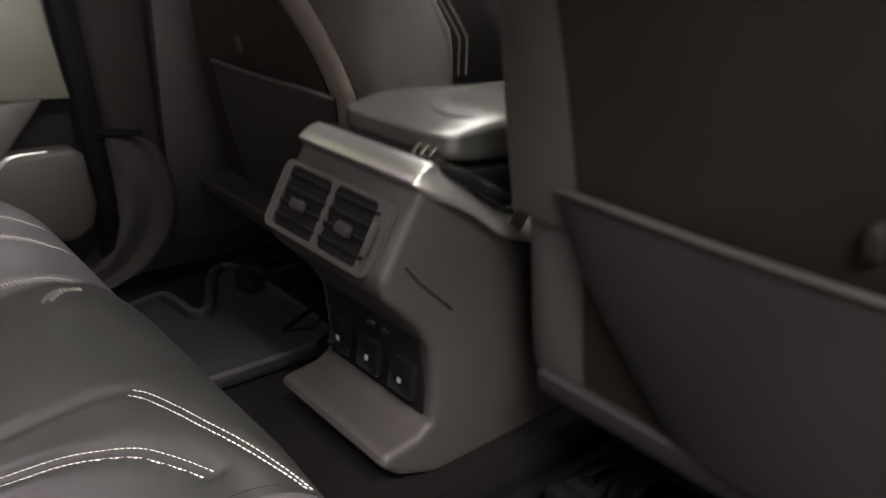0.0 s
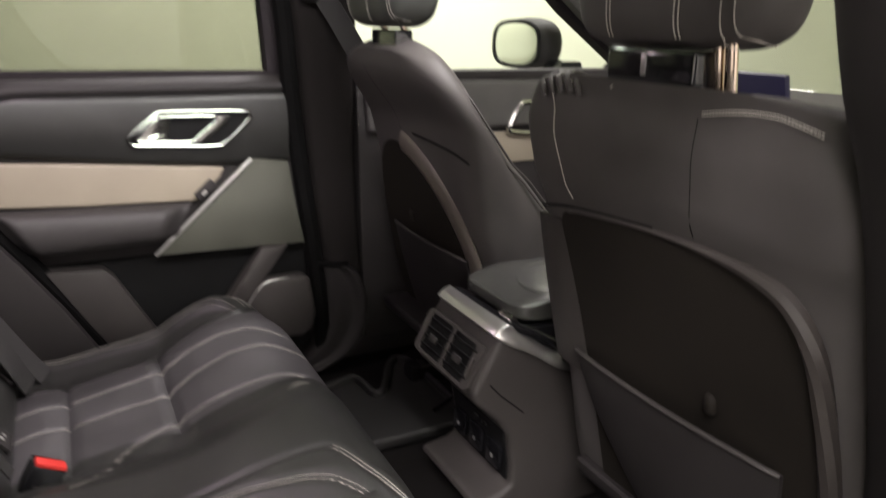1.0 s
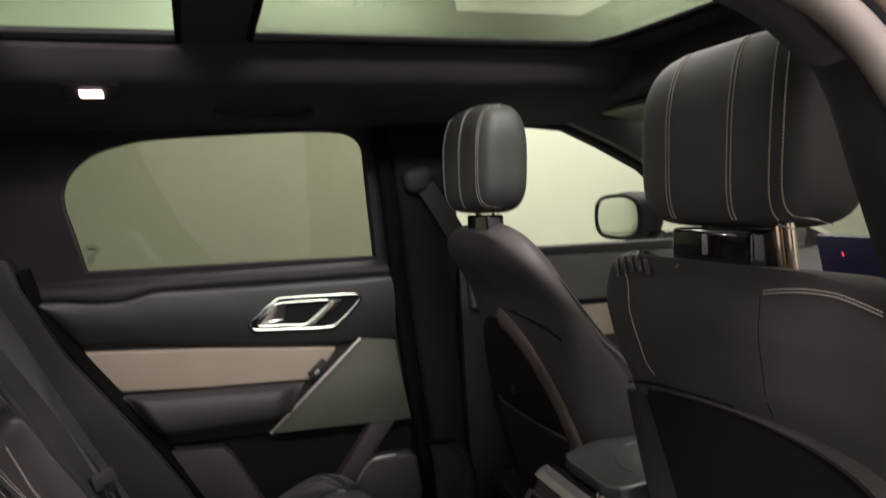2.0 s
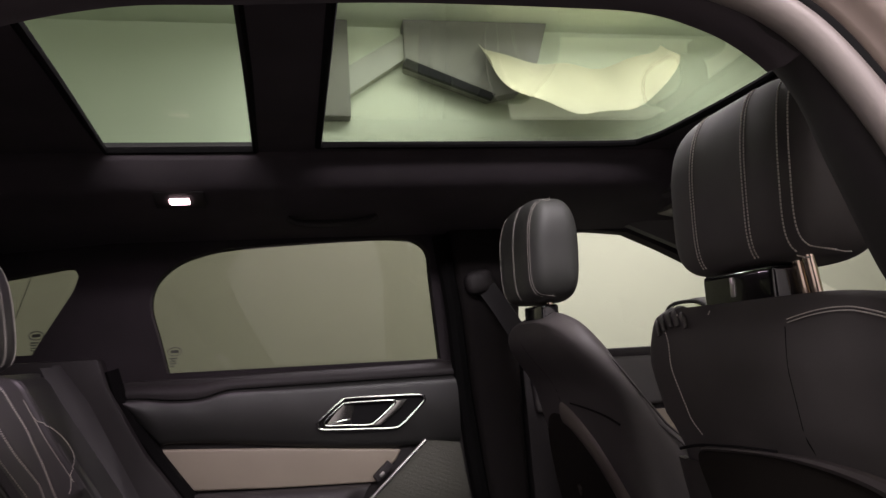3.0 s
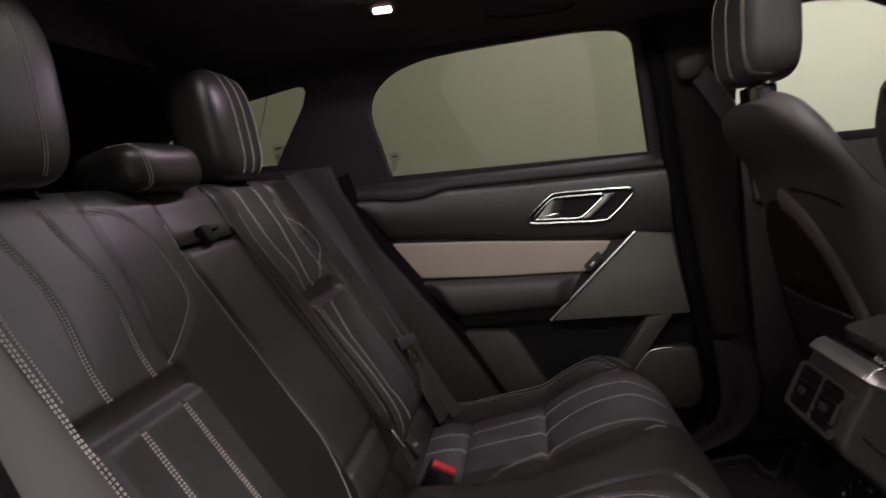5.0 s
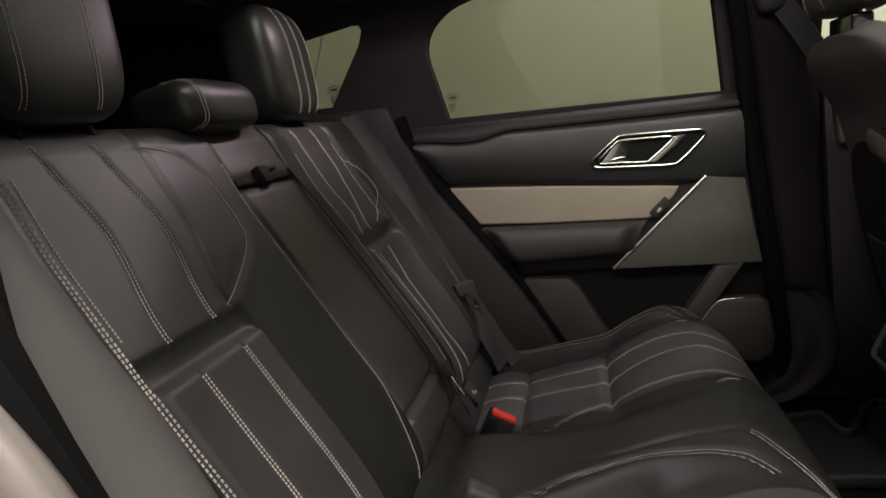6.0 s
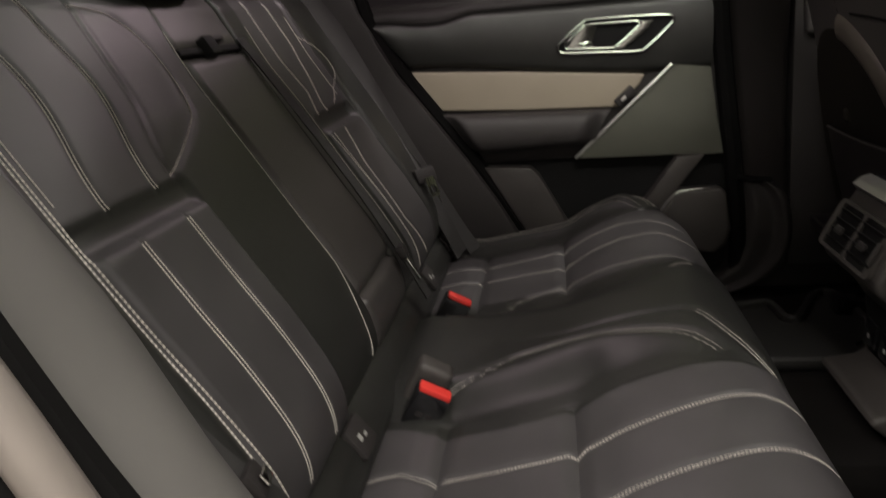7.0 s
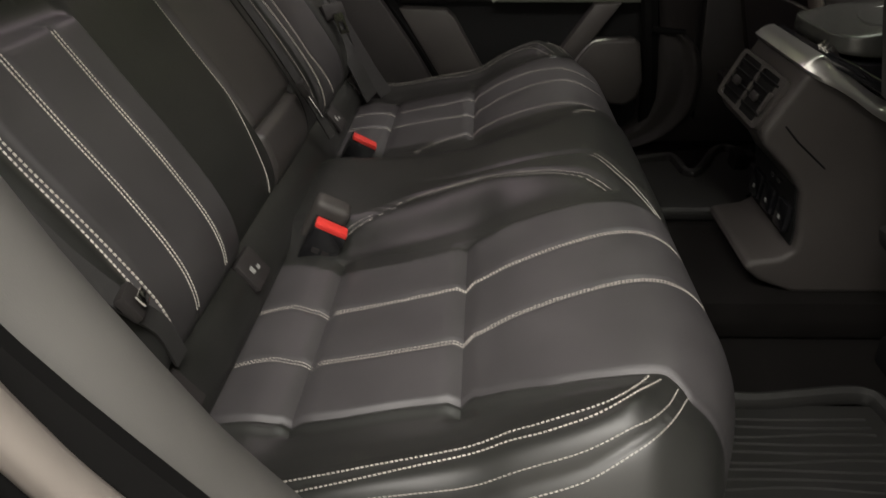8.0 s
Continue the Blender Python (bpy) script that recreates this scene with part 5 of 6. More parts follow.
def front_seat(sgn, label, rise):
    shift = 0.0 if sgn < 0 else 0.10
    t = thing("front_seat", (0.20, sgn * 0.34 + shift, 0.38), label, "car seat", "front seats")
    rows = smooth_line(SEAT_ROWS if sgn < 0 else SEAT_ROWS_FAR, 3)
    half = smooth_line(SEAT_SECTION, 3)
    inner = smooth_line(SEAT_INNER if sgn < 0 else SEAT_ROUND, 3)
    ring = [(p[0], p[1]) for p in half] + [(p[0], -p[1]) for p in inner[-2:0:-1]]
    nk = len(ring)
    verts, faces = [], []
    for z, a, b in rows:
        c, w = (a + b) / 2, (b - a) / 2
        for fx, fy in ring:
            # the shell is wider towards the door
            ff = fy * (1 + 0.16 * math.sin(math.pi * min(1.0, fy))) if fy > 0 and fx < 0.3 else fy
            verts.append((seat_rear_x(z, sgn) + fx * (seat_front_x(z, sgn) - seat_rear_x(z, sgn)), sgn * (c + w * min(1.0, ff)) + shift, z + (0.02 if sgn > 0 else -0.008) * fx * ss(1.1, 1.2, z)))
    n = len(rows)
    for i in range(n - 1):
        for k in range(nk):
            faces.append((i * nk + k, i * nk + (k + 1) % nk, (i + 1) * nk + (k + 1) % nk, (i + 1) * nk + k))
    faces.append(tuple(range(nk - 1, -1, -1)))
    faces.append(tuple((n - 1) * nk + k for k in range(nk)))
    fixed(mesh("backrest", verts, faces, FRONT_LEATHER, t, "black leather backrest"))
    # hard rear shell with an arched bead
    arch = smooth_line([(0.185, 0.61), (0.182, 0.70), (0.176, 0.83), (0.168, 0.90), (0.156, 0.97), (0.150, 1.012), (0.168, 1.029), (0.22, 1.036), (0.326, 1.043), (0.409, 1.042), (0.476, 1.033), (0.515, 1.016), (0.540, 0.978), (0.553, 0.92), (0.561, 0.85), (0.563, 0.768), (0.558, 0.66), (0.54, 0.61)], 4)
    if sgn > 0:
        arch = smooth_line([(0.19, 0.61), (0.176, 0.70), (0.178, 0.80), (0.210, 0.870), (0.272, 0.938), (0.34, 0.985), (0.41, 1.015), (0.462, 1.016), (0.510, 0.990), (0.543, 0.934), (0.560, 0.853), (0.565, 0.768), (0.558, 0.66), (0.54, 0.61)], 4)
    def on(p, d):
        return Vector((seat_rear_x(p[1], sgn) - d, sgn * p[0] + shift, p[1]))
    bm = bmesh.new()
    a = [bm.verts.new(on(p, 0.004)) for p in arch]
    b = [bm.verts.new(on(p, -0.02)) for p in arch]
    bm.faces.new(a)
    bm.faces.new(list(reversed(b)))
    for i in range(len(a)):
        j = (i + 1) % len(a)
        bm.faces.new([a[i], b[i], b[j], a[j]])
    bmesh.ops.triangulate(bm, faces=[f for f in bm.faces if len(f.verts) > 4])
    shell = part("rear_shell", bm, SHELL, t, "dark brown hard seat back")
    if sgn < 0:
        part("bead", tube_bm([on(p, 0.004) for p in arch[24:]], lambda u: 0.003 + 0.008 * ss(0.15, 0.5, u), 8), SHELL_RIM, shell, "raised bead round the shell")
        edge = [(0.096, 0.78, 0.176), (0.093, 0.86, 0.170), (0.092, 0.92, 0.163), (0.093, 0.975, 0.154), (0.096, 1.012, 0.146)]
        v, f = sheet(lambda u, w: on((edge[int(w)][0] + (edge[int(w)][2] - edge[int(w)][0]) * u, edge[int(w)][1]), 0.003 + 0.006 * math.sin(math.pi * u)), np.linspace(0, 1, 7), range(5), (0.01, 0, 0))
        fixed(mesh("side_bevel", v, f, BROWN_PLASTIC, shell, "paler bevel beside the shell"))
    else:
        part("bead", tube_bm([on((p[0] - 0.03, p[1] + 0.004), 0.0) for p in arch[:26]], 0.026, 10, flat=0.35, up=(1, 0, 0.2)), RIM_LIT, shell, "broad rounded rim beside the shell")
    part("pad_seam", tube_bm([on(p, 0.001) for p in smooth_line([(0.104, 1.023), (0.16, 1.034), (0.24, 1.042), (0.33, 1.047)], 5)], 0.0022, 6), SLOT, t, "dark seam over the shell")
    part("upright_seam", tube_bm([on(p, -0.0004) for p in smooth_line([(0.404, 1.180), (0.400, 1.12), (0.393, 1.05)], 5)], 0.0008, 5), SLOT, t, "fine upright seam")
    # map pocket
    def pocket(u, w):
        # u across, w up
        inset, outset = 0.110 * (1 - w) ** 1.5, 0.030 * (1 - w) ** 1.5
        y = 0.158 + inset + (0.508 - 0.158 - inset - outset) * u
        top = 0.822 - 0.006 * abs(2 * u - 1) ** 8
        bot = 0.612 + 0.02 * abs(2 * u - 1) ** 3
        z = bot + (top - bot) * w
        d = 0.010 + 0.022 * math.sin(math.pi * u) ** 0.5 * (0.25 + 0.75 * math.sin(math.pi * (0.15 + 0.55 * w)))
        return on((y, z), d)
    v, f = sheet(pocket, np.linspace(0.0, 1.0, 30), np.linspace(0, 1, 18), (0.006, 0, 0))
    fixed(mesh("map_pocket", v, f, PLASTIC, t, "dark map pocket"))
    part("pocket_hem", tube_bm([pocket(u, 1.0) for u in np.linspace(0, 1, 24)], 0.0035, 6), BROWN_PLASTIC, t, "rounded pocket hem")
    part("bag_hook", turn_bm(pillow_bm((0.016, 0.017, 0.030), 2.6, 8), pose(seat_rear_x(0.86, sgn) - 0.003, sgn * 0.41 + shift, 0.853, 0, -10, 0)), SHELL, t, "small bag hook")
    if sgn > 0:
        # doubled piping along the front edge of the side bolster
        for d in (0.0, 0.014):
            pipe = [(seat_front_x(z, 1) - 0.016 - d, float(np.interp(z, (0.85, 1.09, 1.13, 1.16, 1.183, 1.198, 1.21), (0.190, 0.182, 0.188, 0.200, 0.220, 0.244, 0.285))) + 0.001, z) for z in np.linspace(0.85, 1.205, 30)]
            part("piping", tube_bm(pipe, 0.0022, 6), FRONT_LEATHER, t, "raised piping along the seat's edge")
    # lower housing and rails
    part("lower_shield", prism_bm([(0.094, 0.612), (0.100, 0.582), (0.130, 0.562), (0.50, 0.545), (0.60, 0.58), (0.30, 0.612)], "y", sgn * 0.125 + shift, sgn * 0.565 + shift, 0.012, 3), PLASTIC, t, "black seat base shield")
    part("seat_pan", box_bm((0.26, min(sgn * 0.17, sgn * 0.50) + shift, 0.44), (0.66, max(sgn * 0.17, sgn * 0.50) + shift, 0.55), 0.012), SLOT, t, "black pan under the seat")
    for k, (y, lift) in enumerate(((0.185, 0.0), (0.215, 0.015), (0.30, 0.006))):
        line = smooth_line([(0.13, sgn * (y + 0.04) + shift, 0.392), (0.17, sgn * (y + 0.01) + shift, 0.43 + lift), (0.22, sgn * y + shift, 0.46 + lift), (0.30, sgn * (y + 0.015) + shift, 0.49)], 5)
        part("cable", tube_bm(line, 0.006 - 0.001 * k, 6), RUBBER, t, "black cable under the seat")
    part("seat_cushion", turn_bm(pillow_bm((0.52, 0.52, 0.17), 4, 10), pose(0.42, sgn * 0.34 + shift, 0.62, 0, -5, 0)), LEATHER, t, "black leather seat cushion")
    for y in (0.15, 0.52):
        yy = sgn * y + shift
        part("seat_rail", box_bm((0.16, yy - 0.022, 0.38), (0.72, yy + 0.022, 0.425), 0.006), RAIL, t, "dark steel seat rail")
        part("rail_lever", box_bm((0.19, yy - 0.010, 0.427), (0.235, yy + 0.012, 0.440), 0.003), HANDLE, t, "bright steel latch on the rail")
        part("rail_cap", box_bm((0.145, yy - 0.026, 0.38), (0.175, yy + 0.026, 0.43), 0.008), SLOT, t, "black rail cap")
    # seams on the upper back
    runs = []
    def rear_pt(y, z, d=0.0006):
        return (tuple(on((y, z), d)), (-1, 0, -0.2))
    side = 0.168 if sgn < 0 else 0.146
    runs.append([rear_pt(side + 0.014 * ss(1.14, 1.05, zz) - 0.012 * ss(1.16, 1.20, zz), zz, 0.0012) for zz in np.linspace(1.050, 1.192, 40)])
    for yy in (side + 0.030, side + 0.105):
        runs.append([rear_pt(yy + 0.008 * k / 6, 1.199 + 0.006 * k / 6, 0.002) for k in range(7)])
    for d in (0.0, 0.0032):
        runs.append([rear_pt(yy, 1.183 + d + 0.0085 * math.sin(math.pi * min(1.0, (yy - 0.405) / 0.15)) - 0.10 * max(0, yy - 0.5), 0.001) for yy in np.linspace(0.41, 0.545, 40)])
    if sgn < 0:
        tagged(stitches("stitching", runs, t, r=0.00045), kind="stuff")
    # gloss black collar blocks under the head restraint
    y0, y1 = (-0.384, -0.250) if sgn < 0 else (0.352, 0.470)
    part("post_collar", box_bm((-0.006, y0, 1.198), (0.030, y1, (1.244 if sgn < 0 else 1.252) + rise), 0.006, 3), GLOSS_BLACK, t, "gloss black collar under the head restraint")
    if sgn < 0:
        # leather gathered in small folds over the inner top corner
        for y, dz, r in ((-0.137, -0.009, 0.0040), (-0.154, -0.003, 0.0052), (-0.172, 0.001, 0.0058), (-0.190, 0.002, 0.0060), (-0.208, -0.001, 0.0050)):
            line = smooth_line([(-0.0165, y - 0.010, 1.186 + dz), (-0.0150, y - 0.004, 1.201 + dz), (-0.004, y + 0.002, 1.207 + dz), (0.018, y + 0.006, 1.202 + dz)], 4)
            part("gathered_fold", tube_bm(line, lambda u, r=r: r * (0.35 + 0.65 * math.sin(math.pi * (0.12 + 0.80 * u))), 8), FRONT_LEATHER, t, "gathered leather fold")
        # Upright reflection on the gloss collar, made as a satin bar.
        part("collar_glint", box_bm((-0.008, -0.316, 1.216), (0.0, -0.309, 1.238), 0.001), SATIN, t, "narrow bright bar standing in for a reflection on the collar")
    return t


front_seat(-1, "black leather front seat with brown shell and map pocket", 0.0)
front_seat(1, "black leather front seat with brown shell and map pocket", 0.0)
FRONTS = "front head restraints"
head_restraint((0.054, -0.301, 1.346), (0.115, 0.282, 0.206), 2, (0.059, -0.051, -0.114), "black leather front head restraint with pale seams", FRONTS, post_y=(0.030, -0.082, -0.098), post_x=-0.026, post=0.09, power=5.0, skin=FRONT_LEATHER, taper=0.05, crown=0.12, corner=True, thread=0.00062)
head_restraint((0.016, 0.424, 1.362), (0.115, 0.274, 0.215), 1, (-0.108, -0.020, 0.090), "black leather front head restraint with pale seams", FRONTS, post_y=(-0.058, 0.036), post=0.10, power=4.2, skin=HEAD_TINTED, thread=0.00028)


# ---- centre console ----
def console():
    Y0, Y1 = -0.050, 0.158
    t = thing("centre_console", (0.15, 0.054, 0.455), "dark brown-grey centre console with rear air vents", "console")
    side = [(0.000, 0.804), (-0.030, 0.752), (-0.050, 0.712), (-0.046, 0.694), (0.000, 0.650), (0.020, 0.620), (0.030, 0.560), (0.030, 0.525), (0.012, 0.514), (-0.034, 0.508), (-0.040, 0.496), (-0.015, 0.474), (0.04, 0.452), (0.60, 0.452), (0.60, 0.66), (0.30, 0.70), (0.115, 0.738), (0.05, 0.778)]
    part("body", prism_bm(side, "y", Y0, Y1, 0.010, 3), BROWN_PLASTIC, t, "soft brown-grey plastic body")
    # the slanted vent face: along d, across y
    a, b = np.array([-0.004, 0.798]), np.array([-0.050, 0.706])
    d = (b - a) / np.linalg.norm(b - a)
    tilt = math.degrees(math.atan2(a[0] - b[0], a[1] - b[1]))
    def face(u, y, out):
        p = a + (b - a) * u + np.array([-d[1], d[0]]) * -out
        return (p[0], y, p[1])
    def on_face(bm, u, y, out=0.0):
        x, yy, z = face(u, y, out)
        return turn_bm(bm, pose(x, yy, z, 0, tilt, 0))
    def rounded(y0, y1, z0, z1, r):
        out = []
        for cy, cz, a0 in ((y1 - r, z1 - r, 0), (y0 + r, z1 - r, 90), (y0 + r, z0 + r, 180), (y1 - r, z0 + r, 270)):
            out += [(cy + r * math.cos(radians(a0 + k * 22.5)), cz + r * math.sin(radians(a0 + k * 22.5))) for k in range(5)]
        return out
    holes = [rounded(-0.072, -0.004, -0.034, 0.034, 0.005), rounded(0.006, 0.082, -0.034, 0.034, 0.005)]
    part("vent_frame", on_face(holed_bm(rounded(-0.094, 0.098, -0.039, 0.039, 0.012), holes, "x", -0.0025, 0.006), 0.60, 0.060, 0.006), BROWN_PLASTIC, t, "rounded vent frame")
    for yc in (0.018, 0.102):
        # Black plate for the shaded depth behind the slats.
        part("vent_recess", on_face(box_bm((0.0005, -0.041, -0.035), (0.004, 0.041, 0.035)), 0.60, yc, 0.0058), SLOT, t, "black vent opening", smooth=False)
        for k in range(4):
            part("vent_slat", turn_bm(box_bm((-0.0030, -0.038, -0.0008), (0.0030, 0.038, 0.0008)), pose(*face(0.60 + (k - 1.5) * 0.150, yc, 0.0080), 0, tilt + 62, 0)), SLOT, t)
        part("vent_tab", on_face(box_bm((-0.009, -0.012, -0.006), (-0.003, 0.012, 0.006), 0.0025), 0.64, yc, 0.007), PLASTIC, t, "small dark vent tab")
    part("vent_wheel", on_face(box_bm((-0.004, -0.003, -0.016), (0.002, 0.003, 0.016), 0.0015), 0.62, -0.023, 0.012), BROWN_PLASTIC, t, "ribbed thumb wheel")
    # recess with sockets
    part("socket_recess", prism_bm([(0.016, 0.628), (0.027, 0.565), (0.027, 0.528), (0.034, 0.528), (0.036, 0.60), (0.028, 0.64)], "y", Y0 + 0.016, Y1 - 0.016), SLOT, t, "black socket panel", smooth=False)
    for yc in (-0.008, 0.052, 0.110):
        fl = part("socket_flap", turn_bm(box_bm((-0.008, -0.021, -0.022), (0.004, 0.021, 0.022), 0.004), pose(0.022, yc, 0.568, 0, 4, 0)), GLOSS_BLACK, t, "black hinged socket flap")
        part("mark", turn_bm(box_bm((-0.0092, -0.003, -0.001), (-0.008, 0.003, 0.005)), pose(0.022, yc, 0.562, 0, 4, 0)), LABEL_GREY, fl, smooth=False)
    for yc in (0.045, 0.018):
        part("charge_port", turn_bm(box_bm((-0.008, -0.007, -0.003), (0.004, 0.007, 0.003), 0.001), pose(0.020, yc, 0.612, 0, 8, 0)), CHROME, t, "small usb port")
    # flat bright strip over the rear edge, bending down along the near side
    line = smooth_line([(0.004, Y1 - 0.002, 0.808), (-0.001, Y1 - 0.016, 0.812), (-0.003, 0.054, 0.813), (-0.002, Y0 + 0.016, 0.812), (0.008, Y0 + 0.001, 0.806), (0.05, Y0 - 0.003, 0.782), (0.108, Y0 - 0.003, 0.746), (0.20, Y0 - 0.003, 0.72)], 6)
    n0 = len(line)
    def strip(u, w):
        p = np.array(line[int(w)])
        k = ss(0.50, 0.66, w / (n0 - 1))
        # across the strip: level and towards the rear at first, then upright and outwards
        rear, side = np.array([-1.0, 0.0, -0.55]), np.array([-0.30, -0.75, -0.60])
        across = rear * (1 - k) + side * k
        across /= np.linalg.norm(across)
        bulge = np.array([-0.35, -0.35 * k, 0.9]) * 0.0035 * math.cos(u * 1.5)
        return p + across * (0.0145 * u) + bulge
    v, f = sheet(strip, np.linspace(-1, 1, 9), range(n0), (0.006, 0.0, -0.008))
    fixed(mesh("bright_strip", v, f, SATIN, t, "flat satin silver strip"))
    part("top_deck", prism_bm([(0.012, 0.802), (0.05, 0.806), (0.60, 0.790), (0.60, 0.70), (0.115, 0.742), (0.05, 0.780)], "y", Y0 + 0.004, Y1 - 0.004, 0.006), GLOSS_BLACK, t, "gloss black upper deck")
    for y in (-0.030, -0.018, -0.006):
        part("hinge", turn_bm(box_bm((-0.006, -0.0025, -0.012), (0.006, 0.0025, 0.012), 0.002), pose(0.030, y, 0.816, 0, -38, 0)), CHROME, t, "small bright hinge leaf")
    part("hinge_bar", tube_bm([(0.022, Y1 - 0.02, 0.812), (0.022, Y0 + 0.012, 0.812), (0.05, Y0 + 0.002, 0.800), (0.115, Y0 - 0.004, 0.764)], 0.008, 8), GLOSS_BLACK, t, "gloss black hinge cover")
    part("hinge_clip", turn_bm(box_bm((-0.012, -0.004, -0.010), (0.012, 0.002, 0.010), 0.002), pose(0.118, Y0 - 0.012, 0.750, 0, 35, 0)), CHROME, t, "bright clip")
    # padded lid: a flat rear lip and a raised, curved pad on it
    def lip(p):
        q = p.copy()
        if q.z > 0:
            q.z *= 1 - 0.60 * ss(0.55, 1.0, -p.x)
        return q
    lid = part("armrest_lid", turn_bm(pillow_bm((0.40, 0.198, 0.046), 7.0, 20, lip), pose(0.232, 0.056, 0.826, 0, 1.5, 0)), LID_LEATHER, t, "padded black leather armrest lid")
    part("lid_welt", tube_bm(smooth_line([(0.42, 0.118, 0.8475), (0.27, 0.117, 0.8490), (0.16, 0.106, 0.8485), (0.105, 0.075, 0.8465), (0.085, 0.030, 0.8450), (0.092, -0.012, 0.8455), (0.13, -0.036, 0.846)], 6), 0.0042, 8), LID_LEATHER, lid, "raised curved welt of the lid")
    part("side_seam", tube_bm([(-0.020, Y0 - 0.0005, 0.722), (0.00, Y0 - 0.0008, 0.70), (0.045, Y0 - 0.0005, 0.660)], 0.0013, 5), SLOT, t, "thin panel gap")
    return t


console()


# ---- floor mats ----
def floor_mat(x0, x1, y0, y1, z, label, ribs):
    t = thing("floor_mat", ((x0 + x1) / 2, (y0 + y1) / 2, z), label, "floor mat", "rear floor mats")
    part("tray", box_bm((x0, y0, z), (x1, y1, z + 0.010), 0.004), MAT_RUBBER, t)
    rim = smooth_line([(x0, y1), (x0 + 0.1, y1 + 0.002), ((x0 + x1) / 2, y1 - 0.002), (x1 - 0.05, y1 + 0.014), (x1 - 0.012, y1 + 0.010), (x1, y1 - 0.02), (x1 + 0.005, y1 - 0.12), (x1 + 0.02, (y0 + y1) / 2), (x1, y0 + 0.03), (x1 - 0.04, y0), (x0, y0)], 4)
    part("rim", tube_bm([(p[0], p[1], z + 0.016) for p in rim], 0.011, 8, flat=1.3), MAT_RUBBER, t, "raised rubber rim")
    rng = random.Random(4)
    for k in range(ribs):
        y = y1 - 0.03 - k * (y1 - y0 - 0.05) / ribs
        ph = rng.random() * 6
        amp = 0.004 if k % 3 == 2 else 0.0015
        line = [(x0 + 0.02 + (x1 - x0 - 0.05) * i / 14, y + amp * math.sin(ph + i * 0.45), z + 0.0105) for i in range(15)]
        part("rib", tube_bm(line, 0.0022, 5), MAT_RUBBER, t)
    return t


floor_mat(-0.22, 0.10, -0.66, -0.238, 0.381, "grey rubber rear floor mat with raised rim and ribs", 24)


def far_mat():
    z = 0.381
    t = thing("floor_mat", (0.0, 0.5, z), "grey rubber rear floor mat with wavy raised rim", "floor mat", "rear floor mats")
    rim = smooth_line([(-0.22, 0.60), (-0.13, 0.598), (-0.095, 0.632), (-0.03, 0.655), (0.015, 0.662), (0.026, 0.62), (0.030, 0.572), (0.052, 0.566), (0.09, 0.63), (0.125, 0.695), (0.162, 0.722), (0.185, 0.67), (0.19, 0.50), (0.18, 0.37), (0.14, 0.352), (-0.07, 0.352), (-0.22, 0.352)], 5)
    part("tray", prism_bm([tuple(p) for p in rim], "z", z, z + 0.010), MAT_RUBBER, t, smooth=False)
    part("rim", tube_bm([(p[0], p[1], z + 0.014) for p in rim], 0.010, 8, flat=1.4), MAT_RUBBER, t, "raised rubber rim")


far_mat()
screw = thing("mat_fixing", (-0.155, -0.27, 0.392), "small black mat fixing knob", "fixing")
part("knob", tube_bm([(-0.155, -0.27, 0.392), (-0.155, -0.27, 0.402)], 0.011, 12), GLOSS_BLACK, screw)


# ---- dome lamp ----
def dome_lamp():
    t = thing("dome_lamp", (-0.713, 0.484, 1.506), "small roof reading lamp, switched on", "lamp")
    m = pose(-0.713, 0.484, 1.5075, -26, 0, 0)
    part("housing", turn_bm(box_bm((-0.05, -0.028, -0.002), (0.05, 0.028, 0.012), 0.004), m), PLASTIC, t)
    part("lens", turn_bm(box_bm((-0.020, -0.008, -0.008), (0.020, 0.008, -0.001), 0.004), m), LENS, t, "glowing pinkish lens")
    return t


dome_lamp()


# ---- front of the car ----
def front_door_far():
    t = thing("door_2", (0.55, 0.80, 0.45), "closed front car door with grey upper trim", "car door", kind="structure")
    part("panel", prism_bm([(0.09, 0.45), (1.15, 0.45), (1.20, 1.12), (0.075, 1.135)], "y", 0.775, 0.824, 0.008), PLASTIC, t, "dark door panel")
    part("upper_pad", prism_bm([(0.10, 1.00), (1.10, 1.00), (1.16, 1.115), (0.09, 1.13)], "y", 0.752, 0.785, 0.012, 3), GREY_TRIM, t, "grey upper door pad")
    part("sill_cap", prism_bm([(0.08, 1.128), (1.18, 1.115), (1.18, 1.145), (0.08, 1.150)], "y", 0.768, 0.83, 0.006), PLASTIC, t, "dark sill cap")
    ring = smooth_line([(0.50, 1.02), (0.53, 1.075), (0.56, 1.085), (0.70, 1.078), (0.715, 1.065), (0.67, 1.01), (0.64, 1.0), (0.52, 1.005)], 4, True)
    part("handle", tube_bm([(x, 0.748, z - 0.02) for x, z in ring], 0.008, 8, True, up=(0, 1, 0)), CHROME, t, "chrome door handle")
    part("inset", prism_bm([(0.36, 0.90), (0.85, 0.90), (0.9, 0.985), (0.36, 0.985)], "y", 0.765, 0.78, 0.005), BEIGE, t, "pale beige inset")
    return t


front_door_far()


